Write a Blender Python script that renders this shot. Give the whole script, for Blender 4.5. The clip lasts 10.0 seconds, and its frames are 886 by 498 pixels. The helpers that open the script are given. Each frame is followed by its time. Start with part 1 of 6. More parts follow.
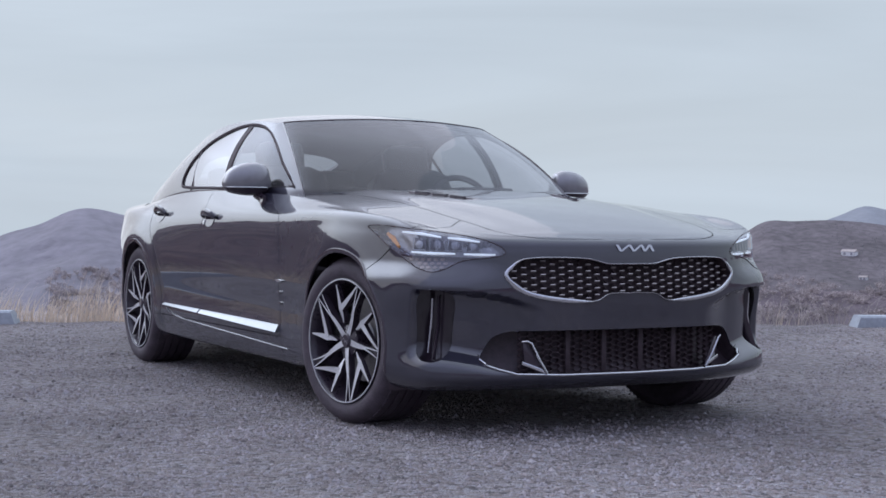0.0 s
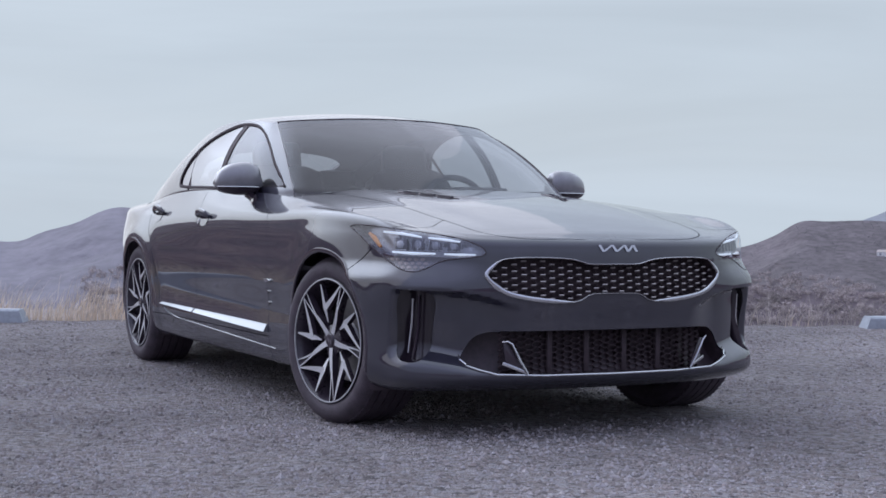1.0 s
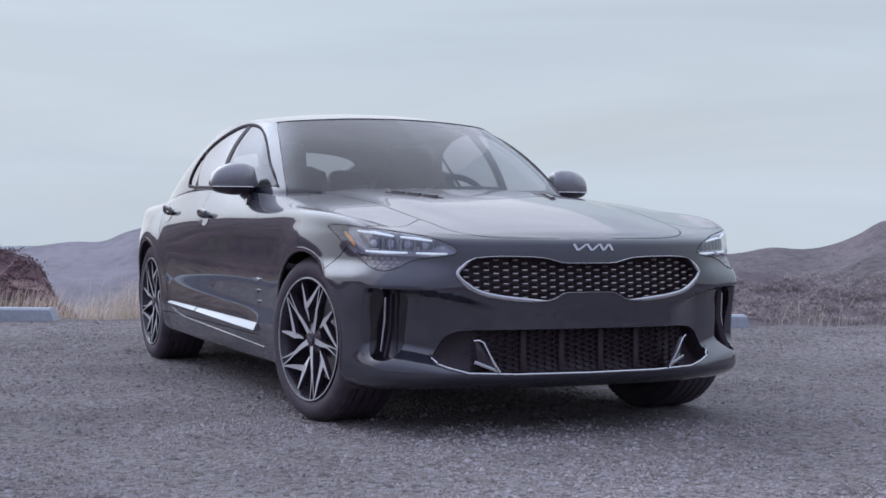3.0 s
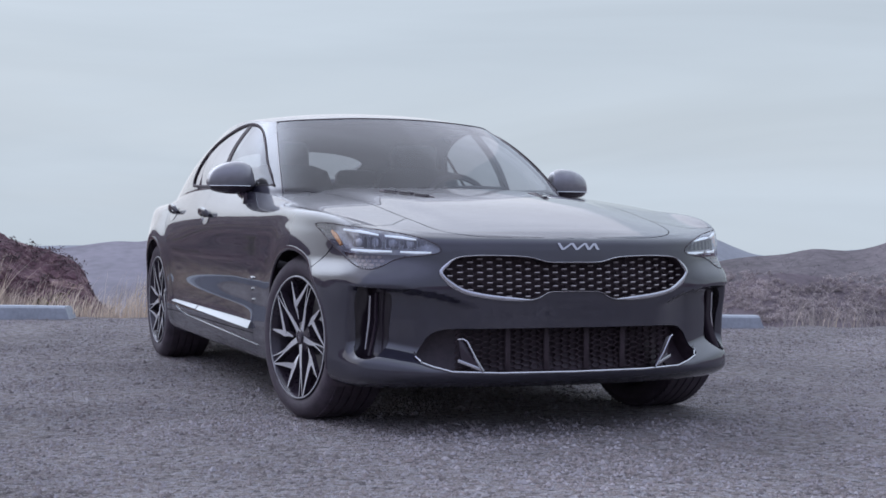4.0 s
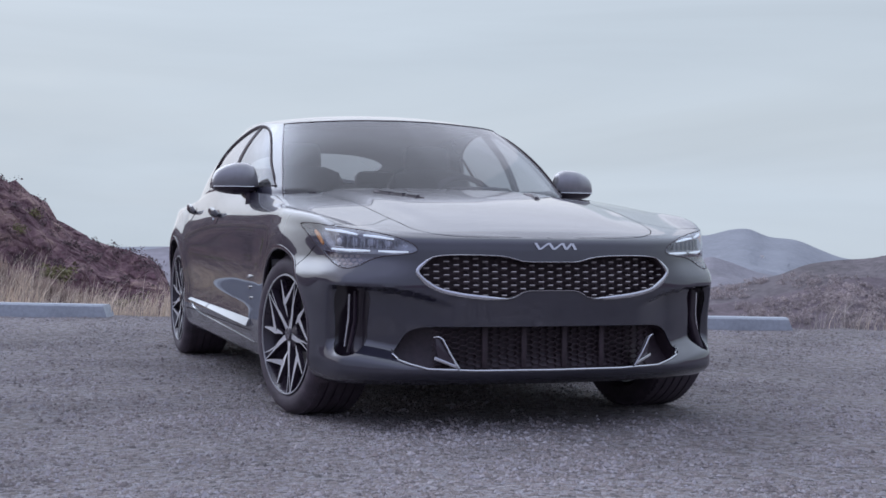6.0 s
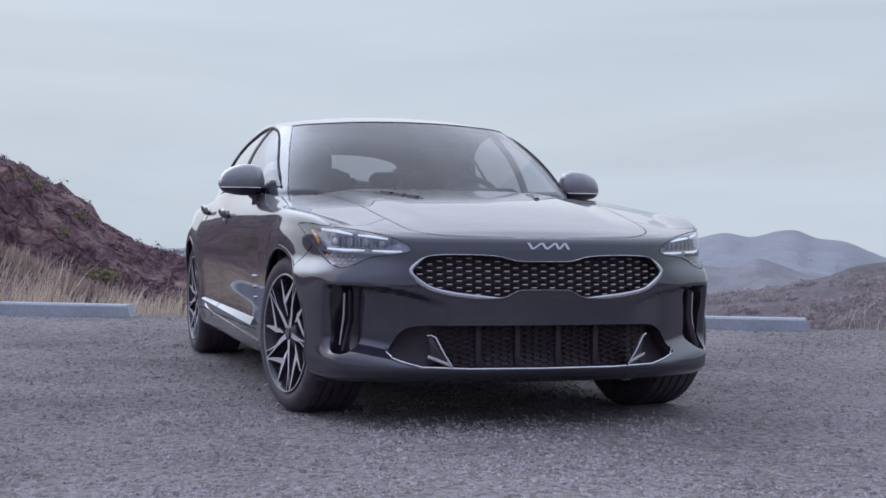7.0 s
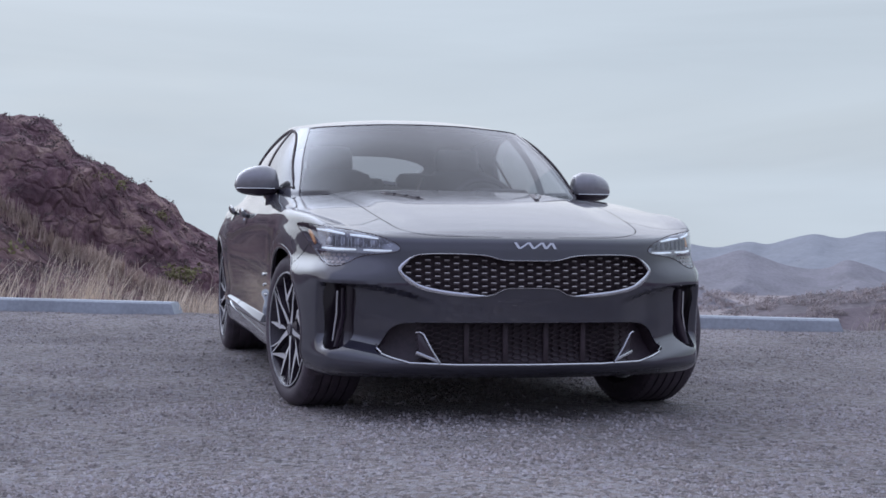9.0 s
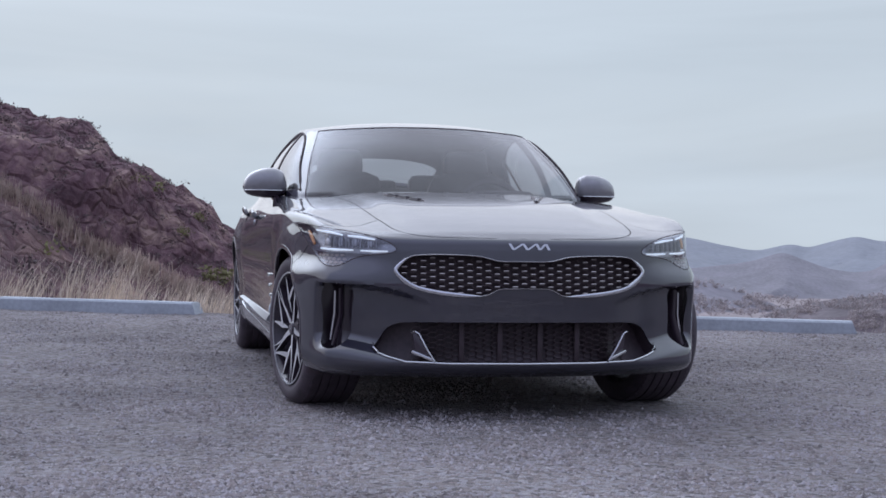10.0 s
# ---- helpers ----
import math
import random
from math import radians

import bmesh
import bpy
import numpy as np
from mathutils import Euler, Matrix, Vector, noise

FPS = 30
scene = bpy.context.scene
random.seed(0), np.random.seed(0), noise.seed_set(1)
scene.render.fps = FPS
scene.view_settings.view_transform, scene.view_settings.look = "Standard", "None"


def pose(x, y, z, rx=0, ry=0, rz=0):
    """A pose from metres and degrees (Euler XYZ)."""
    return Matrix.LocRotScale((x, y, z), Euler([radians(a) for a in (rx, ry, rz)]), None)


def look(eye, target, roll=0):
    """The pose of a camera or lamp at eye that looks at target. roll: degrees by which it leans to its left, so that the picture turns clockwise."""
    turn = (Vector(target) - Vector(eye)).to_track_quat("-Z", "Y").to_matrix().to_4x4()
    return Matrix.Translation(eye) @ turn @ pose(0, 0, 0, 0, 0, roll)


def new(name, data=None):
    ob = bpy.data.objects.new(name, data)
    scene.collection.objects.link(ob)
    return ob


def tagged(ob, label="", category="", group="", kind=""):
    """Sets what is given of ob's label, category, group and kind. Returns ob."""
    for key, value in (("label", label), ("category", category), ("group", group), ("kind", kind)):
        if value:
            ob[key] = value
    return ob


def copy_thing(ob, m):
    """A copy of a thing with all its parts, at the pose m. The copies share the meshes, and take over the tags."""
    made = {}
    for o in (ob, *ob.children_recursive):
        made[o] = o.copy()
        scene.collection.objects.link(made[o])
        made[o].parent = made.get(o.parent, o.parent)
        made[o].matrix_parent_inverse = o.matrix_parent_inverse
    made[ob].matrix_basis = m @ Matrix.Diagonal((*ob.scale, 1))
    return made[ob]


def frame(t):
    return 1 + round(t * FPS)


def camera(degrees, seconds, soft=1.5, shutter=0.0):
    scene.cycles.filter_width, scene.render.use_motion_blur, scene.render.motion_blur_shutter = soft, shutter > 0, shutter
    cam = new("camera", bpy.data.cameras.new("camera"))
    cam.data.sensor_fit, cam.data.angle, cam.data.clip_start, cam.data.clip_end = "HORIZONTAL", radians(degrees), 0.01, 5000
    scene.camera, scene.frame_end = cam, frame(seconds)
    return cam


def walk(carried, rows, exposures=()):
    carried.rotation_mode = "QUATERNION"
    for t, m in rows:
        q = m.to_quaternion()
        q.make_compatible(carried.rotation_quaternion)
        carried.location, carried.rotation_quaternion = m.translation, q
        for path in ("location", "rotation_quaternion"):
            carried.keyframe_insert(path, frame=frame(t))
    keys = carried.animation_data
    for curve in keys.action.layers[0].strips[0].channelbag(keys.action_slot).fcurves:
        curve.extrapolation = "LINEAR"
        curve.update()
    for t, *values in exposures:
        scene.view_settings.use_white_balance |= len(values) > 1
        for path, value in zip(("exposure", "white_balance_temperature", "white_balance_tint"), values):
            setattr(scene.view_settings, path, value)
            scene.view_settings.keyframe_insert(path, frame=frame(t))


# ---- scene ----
cam = camera(32.8, 10.0, soft=1.6)
PATH = [
    (0, (5.54, -3.32, 0.813), (3.771, -2.387, 0.775), 0.5),
    (0.5, (5.573, -3.228, 0.814), (3.795, -2.314, 0.775), 0.5),
    (1, (5.619, -3.139, 0.816), (3.83, -2.246, 0.777), 0.6),
    (1.5, (5.661, -3.061, 0.816), (3.862, -2.188, 0.777), 0.6),
    (2, (5.708, -2.968, 0.816), (3.897, -2.12, 0.776), 0.6),
    (2.5, (5.753, -2.878, 0.817), (3.931, -2.055, 0.777), 0.5),
    (4, (5.904, -2.601, 0.813), (4.05, -1.853, 0.773), 0.6),
    (4.5, (5.953, -2.507, 0.81), (4.088, -1.784, 0.771), 0.6),
    (5, (6.013, -2.42, 0.814), (4.139, -1.723, 0.774), 0.6),
    (5.5, (6.073, -2.342, 0.812), (4.189, -1.67, 0.772), 0.7),
    (7, (6.269, -2.091, 0.806), (4.357, -1.505, 0.769), 0.7),
    (7.5, (6.322, -2.008, 0.814), (4.402, -1.45, 0.775), 0.7),
    (8, (6.394, -1.917, 0.805), (4.465, -1.391, 0.768), 0.7),
    (8.5, (6.464, -1.845, 0.809), (4.529, -1.343, 0.771), 0.8),
    (9, (6.539, -1.771, 0.81), (4.597, -1.295, 0.772), 0.8),
    (9.5, (6.616, -1.697, 0.808), (4.668, -1.247, 0.772), 0.9),
    (10, (6.687, -1.624, 0.81), (4.733, -1.199, 0.774), 0.9),
]
walk(cam, [(t, look(e, a, r)) for t, e, a, r in PATH], [(0, 0.56, 6750, 25), (10, 0.56, 6750, 25)])

from mathutils.bvhtree import BVHTree

# ---- world and light ----
SUN_AZ, SUN_EL = 209.0, 33.0
world = bpy.data.worlds.new("sky")
scene.world = world
world.use_nodes = True


def build_sky():
    nt = world.node_tree
    n, l = nt.nodes, nt.links
    n.clear()
    out = n.new("ShaderNodeOutputWorld")
    bg = n.new("ShaderNodeBackground")
    bg.inputs[1].default_value = 0.088
    sky = n.new("ShaderNodeTexSky")
    sky.sky_type = "NISHITA"
    sky.sun_disc = False
    sky.sun_elevation = radians(SUN_EL)
    sky.sun_rotation = radians(90 - SUN_AZ)
    sky.dust_density, sky.air_density, sky.ozone_density = 1.5, 1.3, 3.0
    # thin high cloud that covers most of the sky
    co = n.new("ShaderNodeTexCoord")
    mp = n.new("ShaderNodeMapping")
    mp.inputs["Scale"].default_value = (1.0, 1.0, 5.0)
    no = n.new("ShaderNodeTexNoise")
    no.inputs["Scale"].default_value = 2.3
    no.inputs["Detail"].default_value = 7
    no.inputs["Roughness"].default_value = 0.55
    ra = n.new("ShaderNodeMapRange")
    ra.inputs["From Min"].default_value, ra.inputs["From Max"].default_value = 0.36, 0.62
    ra.inputs["To Min"].default_value, ra.inputs["To Max"].default_value = 0.93, 0.99
    mix = n.new("ShaderNodeMix")
    mix.data_type = "RGBA"
    # the haze is brighter and bluer high up
    sep = n.new("ShaderNodeSeparateXYZ")
    up = n.new("ShaderNodeMapRange")
    up.inputs["From Min"].default_value, up.inputs["From Max"].default_value = 0.14, 0.58
    haze = n.new("ShaderNodeMix")
    haze.data_type = "RGBA"
    haze.inputs["A"].default_value = (3.9, 5.1, 5.62, 1)
    haze.inputs["B"].default_value = (7.0, 9.1, 10.8, 1)
    l.new(co.outputs["Generated"], sep.inputs[0])
    l.new(sep.outputs["Z"], up.inputs["Value"])
    l.new(up.outputs[0], haze.inputs["Factor"])
    # and dimmer on the side away from the bright quarter of the sky
    side = n.new("ShaderNodeVectorMath")
    side.operation = "DOT_PRODUCT"
    side.inputs[1].default_value = (math.cos(radians(150)), math.sin(radians(150)), 0.25)
    dim = n.new("ShaderNodeMapRange")
    dim.interpolation_type = "SMOOTHSTEP"
    dim.inputs["From Min"].default_value, dim.inputs["From Max"].default_value = -0.75, 0.6
    tone = n.new("ShaderNodeMix")
    tone.data_type = "RGBA"
    tone.inputs["A"].default_value = (0.66, 0.63, 0.76, 1)
    tone.inputs["B"].default_value = (1, 1, 1, 1)
    sc = n.new("ShaderNodeVectorMath")
    sc.operation = "MULTIPLY"
    l.new(co.outputs["Generated"], side.inputs[0])
    l.new(side.outputs["Value"], dim.inputs["Value"])
    wisp = n.new("ShaderNodeTexNoise")
    wisp.inputs["Scale"].default_value = 1.6
    wisp.inputs["Detail"].default_value = 8
    wisp.inputs["Distortion"].default_value = 0.6
    wm = n.new("ShaderNodeMapping")
    wm.inputs["Rotation"].default_value = (0.10, 0.06, 0.4)
    wm.inputs["Scale"].default_value = (1.2, 1.2, 9.0)
    ws = n.new("ShaderNodeMapRange")
    ws.inputs["From Min"].default_value, ws.inputs["From Max"].default_value = 0.3, 0.7
    ws.inputs["To Min"].default_value, ws.inputs["To Max"].default_value = 0.90, 1.07
    streak = n.new("ShaderNodeVectorMath")
    streak.operation = "SCALE"
    l.new(co.outputs["Generated"], wm.inputs["Vector"])
    l.new(wm.outputs[0], wisp.inputs["Vector"])
    l.new(wisp.outputs["Fac"], ws.inputs["Value"])
    l.new(haze.outputs["Result"], streak.inputs[0])
    # the veiled sun lights the cloud round it
    near = n.new("ShaderNodeVectorMath")
    near.operation = "DOT_PRODUCT"
    near.inputs[1].default_value = (math.cos(radians(SUN_AZ)) * math.cos(radians(SUN_EL)), math.sin(radians(SUN_AZ)) * math.cos(radians(SUN_EL)), math.sin(radians(SUN_EL)))
    halo = n.new("ShaderNodeMapRange")
    halo.interpolation_type = "SMOOTHERSTEP"
    halo.inputs["From Min"].default_value, halo.inputs["From Max"].default_value = 0.80, 1.0
    halo.inputs["To Min"].default_value, halo.inputs["To Max"].default_value = 1.0, 2.7
    both = n.new("ShaderNodeMath")
    both.operation = "MULTIPLY"
    l.new(co.outputs["Generated"], near.inputs[0])
    l.new(near.outputs["Value"], halo.inputs["Value"])
    l.new(halo.outputs[0], both.inputs[0])
    l.new(ws.outputs[0], both.inputs[1])
    l.new(both.outputs[0], streak.inputs["Scale"])
    l.new(streak.outputs[0], sc.inputs[0])
    l.new(dim.outputs[0], tone.inputs["Factor"])
    l.new(tone.outputs["Result"], sc.inputs[1])
    l.new(sc.outputs[0], mix.inputs["B"])
    l.new(co.outputs["Generated"], mp.inputs["Vector"])
    l.new(mp.outputs[0], no.inputs["Vector"])
    l.new(no.outputs["Fac"], ra.inputs["Value"])
    l.new(ra.outputs[0], mix.inputs["Factor"])
    l.new(sky.outputs[0], mix.inputs["A"])
    l.new(mix.outputs["Result"], bg.inputs[0])
    l.new(bg.outputs[0], out.inputs[0])


build_sky()
sun = new("sun", bpy.data.lights.new("sun", "SUN"))
sun.data.energy, sun.data.angle, sun.data.color = 0.42, radians(110), (1.0, 0.985, 0.99)
sun.matrix_world = look((0, 0, 30), Vector((0, 0, 30)) - Vector((math.cos(radians(SUN_AZ)) * math.cos(radians(SUN_EL)), math.sin(radians(SUN_AZ)) * math.cos(radians(SUN_EL)), math.sin(radians(SUN_EL)))))


# ---- materials ----
def material(name, color, rough=0.5, metal=0.0, coat=0.0, spec=0.5, scale=0.0, vary=0.0, bump=0.0, fine=0.0, emit=0.0, trans=0.0, ior=1.45):
    """Principled material; scale is the size in metres of its larger mottling, vary its strength, bump the height in metres of its relief."""
    m = bpy.data.materials.new(name)
    m.use_nodes = True
    nt = m.node_tree
    n, l = nt.nodes, nt.links
    b = n["Principled BSDF"]
    b.inputs["Base Color"].default_value = (*color, 1)
    b.inputs["Roughness"].default_value = rough
    b.inputs["Metallic"].default_value = metal
    b.inputs["Coat Weight"].default_value = coat
    b.inputs["Coat Roughness"].default_value = 0.03
    b.inputs["Specular IOR Level"].default_value = spec
    b.inputs["Transmission Weight"].default_value = trans
    b.inputs["IOR"].default_value = ior
    if emit:
        b.inputs["Emission Color"].default_value = (*color, 1)
        b.inputs["Emission Strength"].default_value = emit
    if scale and (vary or bump):
        co = n.new("ShaderNodeTexCoord")
        big = n.new("ShaderNodeTexNoise")
        big.inputs["Scale"].default_value = 1 / scale
        big.inputs["Detail"].default_value = 5
        small = n.new("ShaderNodeTexNoise")
        small.inputs["Scale"].default_value = 9 / scale
        small.inputs["Detail"].default_value = 4
        l.new(co.outputs["Object"], big.inputs["Vector"])
        l.new(co.outputs["Object"], small.inputs["Vector"])
        add = n.new("ShaderNodeMath")
        add.operation = "ADD"
        l.new(big.outputs["Fac"], add.inputs[0])
        l.new(small.outputs["Fac"], add.inputs[1])
        if vary:
            rng = n.new("ShaderNodeMapRange")
            rng.inputs["From Min"].default_value, rng.inputs["From Max"].default_value = 0.7, 1.3
            rng.inputs["To Min"].default_value, rng.inputs["To Max"].default_value = 1 - vary, 1 + vary
            mul = n.new("ShaderNodeVectorMath")
            mul.operation = "SCALE"
            mul.inputs[0].default_value = color
            l.new(add.outputs[0], rng.inputs["Value"])
            l.new(rng.outputs[0], mul.inputs["Scale"])
            l.new(mul.outputs[0], b.inputs["Base Color"])
            rr = n.new("ShaderNodeMapRange")
            rr.inputs["From Min"].default_value, rr.inputs["From Max"].default_value = 0.7, 1.3
            rr.inputs["To Min"].default_value, rr.inputs["To Max"].default_value = max(0.0, rough - 0.25 * vary), min(1.0, rough + 0.25 * vary)
            l.new(add.outputs[0], rr.inputs["Value"])
            l.new(rr.outputs[0], b.inputs["Roughness"])
        if bump:
            bp = n.new("ShaderNodeBump")
            bp.inputs["Distance"].default_value = bump
            bp.inputs["Strength"].default_value = 1.0
            l.new(add.outputs[0], bp.inputs["Height"])
            l.new(bp.outputs[0], b.inputs["Normal"])
    return m


def glass_material(name, color, through_part, film=0.09):
    """Thin tinted glass: clear by through_part, the rest a mirror-like film, stronger at a slant."""
    m = bpy.data.materials.new(name)
    m.use_nodes = True
    n, l = m.node_tree.nodes, m.node_tree.links
    n.clear()
    out = n.new("ShaderNodeOutputMaterial")
    tr = n.new("ShaderNodeBsdfTransparent")
    tr.inputs[0].default_value = (*[c * through_part for c in color], 1)
    gl = n.new("ShaderNodeBsdfGlossy")
    gl.inputs["Roughness"].default_value = 0.02
    gl.inputs[0].default_value = (0.97, 0.97, 1.0, 1)
    lw = n.new("ShaderNodeLayerWeight")
    lw.inputs[0].default_value = 0.5
    pw = n.new("ShaderNodeMath")
    pw.operation = "POWER"
    pw.inputs[1].default_value = 4.6
    fr = n.new("ShaderNodeMapRange")
    fr.inputs["To Min"].default_value, fr.inputs["To Max"].default_value = film, 1.0
    l.new(lw.outputs["Facing"], pw.inputs[0])
    l.new(pw.outputs[0], fr.inputs["Value"])
    mx = n.new("ShaderNodeMixShader")
    l.new(fr.outputs[0], mx.inputs[0])
    l.new(tr.outputs[0], mx.inputs[1])
    l.new(gl.outputs[0], mx.inputs[2])
    l.new(mx.outputs[0], out.inputs[0])
    return m


PAINT = material("black_paint", (0.022, 0.021, 0.036), 0.45, 0.0, 1.0, 0.2, 0.9, 0.12)
PAINT.node_tree.nodes["Principled BSDF"].inputs["Coat IOR"].default_value = 1.9
# body paint turned grey on the mirror caps: sky reflection put into the colour
MIRROR_CAP = material("mirror_cap_sky_grey", (0.27, 0.265, 0.28), 0.30, 0.4, 1.0, 0.4, 0.3, 0.1)
PLASTIC = material("dark_plastic", (0.06, 0.042, 0.052), 0.45, scale=0.02, vary=0.3, bump=0.0004)
GRILLE = material("grille_plastic", (0.062, 0.042, 0.047), 0.65, scale=0.02, vary=0.3)
MATT = material("matt_black", (0.050, 0.034, 0.040), 0.7, scale=0.02, vary=0.3)
GLOSS = material("gloss_black", (0.042, 0.03, 0.042), 0.14, coat=0.6)
CHROME = material("satin_chrome", (0.62, 0.63, 0.66), 0.16, 1.0, scale=0.3, vary=0.08)
STRIP = material("satin_strip", (0.40, 0.42, 0.45), 0.30, 1.0, scale=0.3, vary=0.06)
TICK = material("dull_silver", (0.46, 0.42, 0.42), 0.35, 0.9)
DULL = material("dark_chrome", (0.13, 0.13, 0.14), 0.25, 1.0, scale=0.2, vary=0.1)
RUBBER = material("tyre_rubber", (0.068, 0.053, 0.066), 0.7, scale=0.05, vary=0.35, bump=0.0006)
ALLOY = material("machined_alloy", (0.72, 0.73, 0.76), 0.38, 0.75, scale=0.05, vary=0.12)
ALLOY_DARK = material("black_alloy", (0.04, 0.03, 0.042), 0.3, coat=0.3, scale=0.1, vary=0.2)
STEEL = material("brake_steel", (0.32, 0.31, 0.31), 0.38, 1.0, scale=0.04, vary=0.25)
GLASS = glass_material("window_glass", (0.9, 0.91, 0.93), 0.74, 0.06)
TINT = glass_material("tinted_glass", (0.85, 0.87, 0.9), 0.75, 0.30)
LENS = glass_material("lamp_lens", (0.95, 0.97, 1.0), 0.95, 0.12)
SEAT = material("dark_leather", (0.034, 0.026, 0.034), 0.55, scale=0.05, vary=0.25, bump=0.001)
CABIN = material("cabin_plastic", (0.034, 0.026, 0.034), 0.6, scale=0.1, vary=0.2, bump=0.0005)
MIRROR = material("mirror_glass", (0.9, 0.9, 0.92), 0.01, 1.0)
CONCRETE = material("painted_concrete", (0.34, 0.37, 0.41), 0.8, scale=0.25, vary=0.16, bump=0.003)
HILL = material("scrub_hill", (0.128, 0.108, 0.116), 0.95, scale=30.0, vary=0.5)
# this hill's pale bluish grey has the air's haze mixed into the colour
HAZE_HILL = material("haze_tinted_hill", (0.215, 0.200, 0.228), 0.95, scale=60.0, vary=0.22)
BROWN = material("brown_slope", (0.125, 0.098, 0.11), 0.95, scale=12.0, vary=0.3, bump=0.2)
# distance haze is painted into these base colours, paler and bluer further off
RANGE = material("haze_tinted_range", (0.200, 0.190, 0.212), 0.95, scale=24.0, vary=0.22)
MOUNT = material("haze_tinted_mountain", (0.226, 0.238, 0.266), 0.95, scale=70.0, vary=0.13)
VALLEY = material("valley_floor", (0.28, 0.235, 0.235), 0.95, scale=30.0, vary=0.35)
STRAW = material("dry_grass", (0.72, 0.60, 0.48), 0.8, scale=0.3, vary=0.35)
TWIG = material("dry_stalk", (0.42, 0.37, 0.34), 0.8, scale=0.3, vary=0.3)
HAY = material("slope_grass", (0.46, 0.36, 0.31), 0.85, scale=2.0, vary=0.45)
LEAF = material("scrub_leaf", (0.135, 0.096, 0.098), 0.85, scale=0.6, vary=0.5)
LEAF_OLIVE = material("olive_leaf", (0.20, 0.185, 0.085), 0.85, scale=0.6, vary=0.4)
# far trees and scrub carry haze in their colour, lighter than real foliage
WOODS = material("haze_paled_trees", (0.43, 0.37, 0.36), 0.9, scale=6.0, vary=0.5)
SCRUB = material("haze_greyed_scrub", (0.185, 0.175, 0.19), 0.95, scale=8.0, vary=0.3)
PANE = material("far_window", (0.34, 0.34, 0.37), 0.3, scale=0.5, vary=0.2)
WALL = material("white_wall", (0.75, 0.75, 0.76), 0.8, scale=1.0, vary=0.08)
TILE = material("pale_roof", (0.42, 0.36, 0.34), 0.8, scale=0.8, vary=0.2)


def pebbles(name, base, island):
    """Loose gravel: pebble cells of many greys, on the ground by their pattern and on the loose stones one by one."""
    m = bpy.data.materials.new(name)
    m.use_nodes = True
    n, l = m.node_tree.nodes, m.node_tree.links
    b = n["Principled BSDF"]
    b.inputs["Roughness"].default_value = 0.9
    co = n.new("ShaderNodeTexCoord")
    wide = n.new("ShaderNodeTexNoise")
    wide.inputs["Scale"].default_value = 0.7
    wide.inputs["Detail"].default_value = 6
    l.new(co.outputs["Object"], wide.inputs["Vector"])
    if island:
        pick = n.new("ShaderNodeNewGeometry").outputs["Random Per Island"]
    else:
        cell = n.new("ShaderNodeTexVoronoi")
        cell.inputs["Scale"].default_value = 44.0
        l.new(co.outputs["Object"], cell.inputs["Vector"])
        sep = n.new("ShaderNodeSeparateColor")
        l.new(cell.outputs["Color"], sep.inputs[0])
        pick = sep.outputs[0]
        fine = n.new("ShaderNodeTexVoronoi")
        fine.inputs["Scale"].default_value = 100.0
        l.new(co.outputs["Object"], fine.inputs["Vector"])
        add = n.new("ShaderNodeMath")
        add.operation = "ADD"
        l.new(cell.outputs["Distance"], add.inputs[0])
        l.new(fine.outputs["Distance"], add.inputs[1])
        bp = n.new("ShaderNodeBump")
        bp.inputs["Distance"].default_value = 0.024
        bp.invert = True
        l.new(add.outputs[0], bp.inputs["Height"])
        l.new(bp.outputs[0], b.inputs["Normal"])
    ramp = n.new("ShaderNodeValToRGB")
    e = ramp.color_ramp.elements
    e[0].position, e[0].color = 0.0, (*[c * 0.46 for c in base], 1)
    e[1].position, e[1].color = 1.0, (*[min(1, c * 1.3) for c in base], 1)
    for p, k, warm in ((0.25, 0.82, 1.06), (0.6, 1.0, 1.0), (0.88, 1.18, 0.95)):
        q = e.new(p)
        q.color = (base[0] * k * warm, base[1] * k, base[2] * k / warm, 1)
    l.new(pick, ramp.inputs[0])
    rng = n.new("ShaderNodeMapRange")
    rng.inputs["From Min"].default_value, rng.inputs["From Max"].default_value = 0.3, 0.7
    rng.inputs["To Min"].default_value, rng.inputs["To Max"].default_value = 0.72, 1.22
    l.new(wide.outputs["Fac"], rng.inputs["Value"])
    mul = n.new("ShaderNodeVectorMath")
    mul.operation = "SCALE"
    l.new(ramp.outputs[0], mul.inputs[0])
    l.new(rng.outputs[0], mul.inputs["Scale"])
    l.new(mul.outputs[0], b.inputs["Base Color"])
    return m


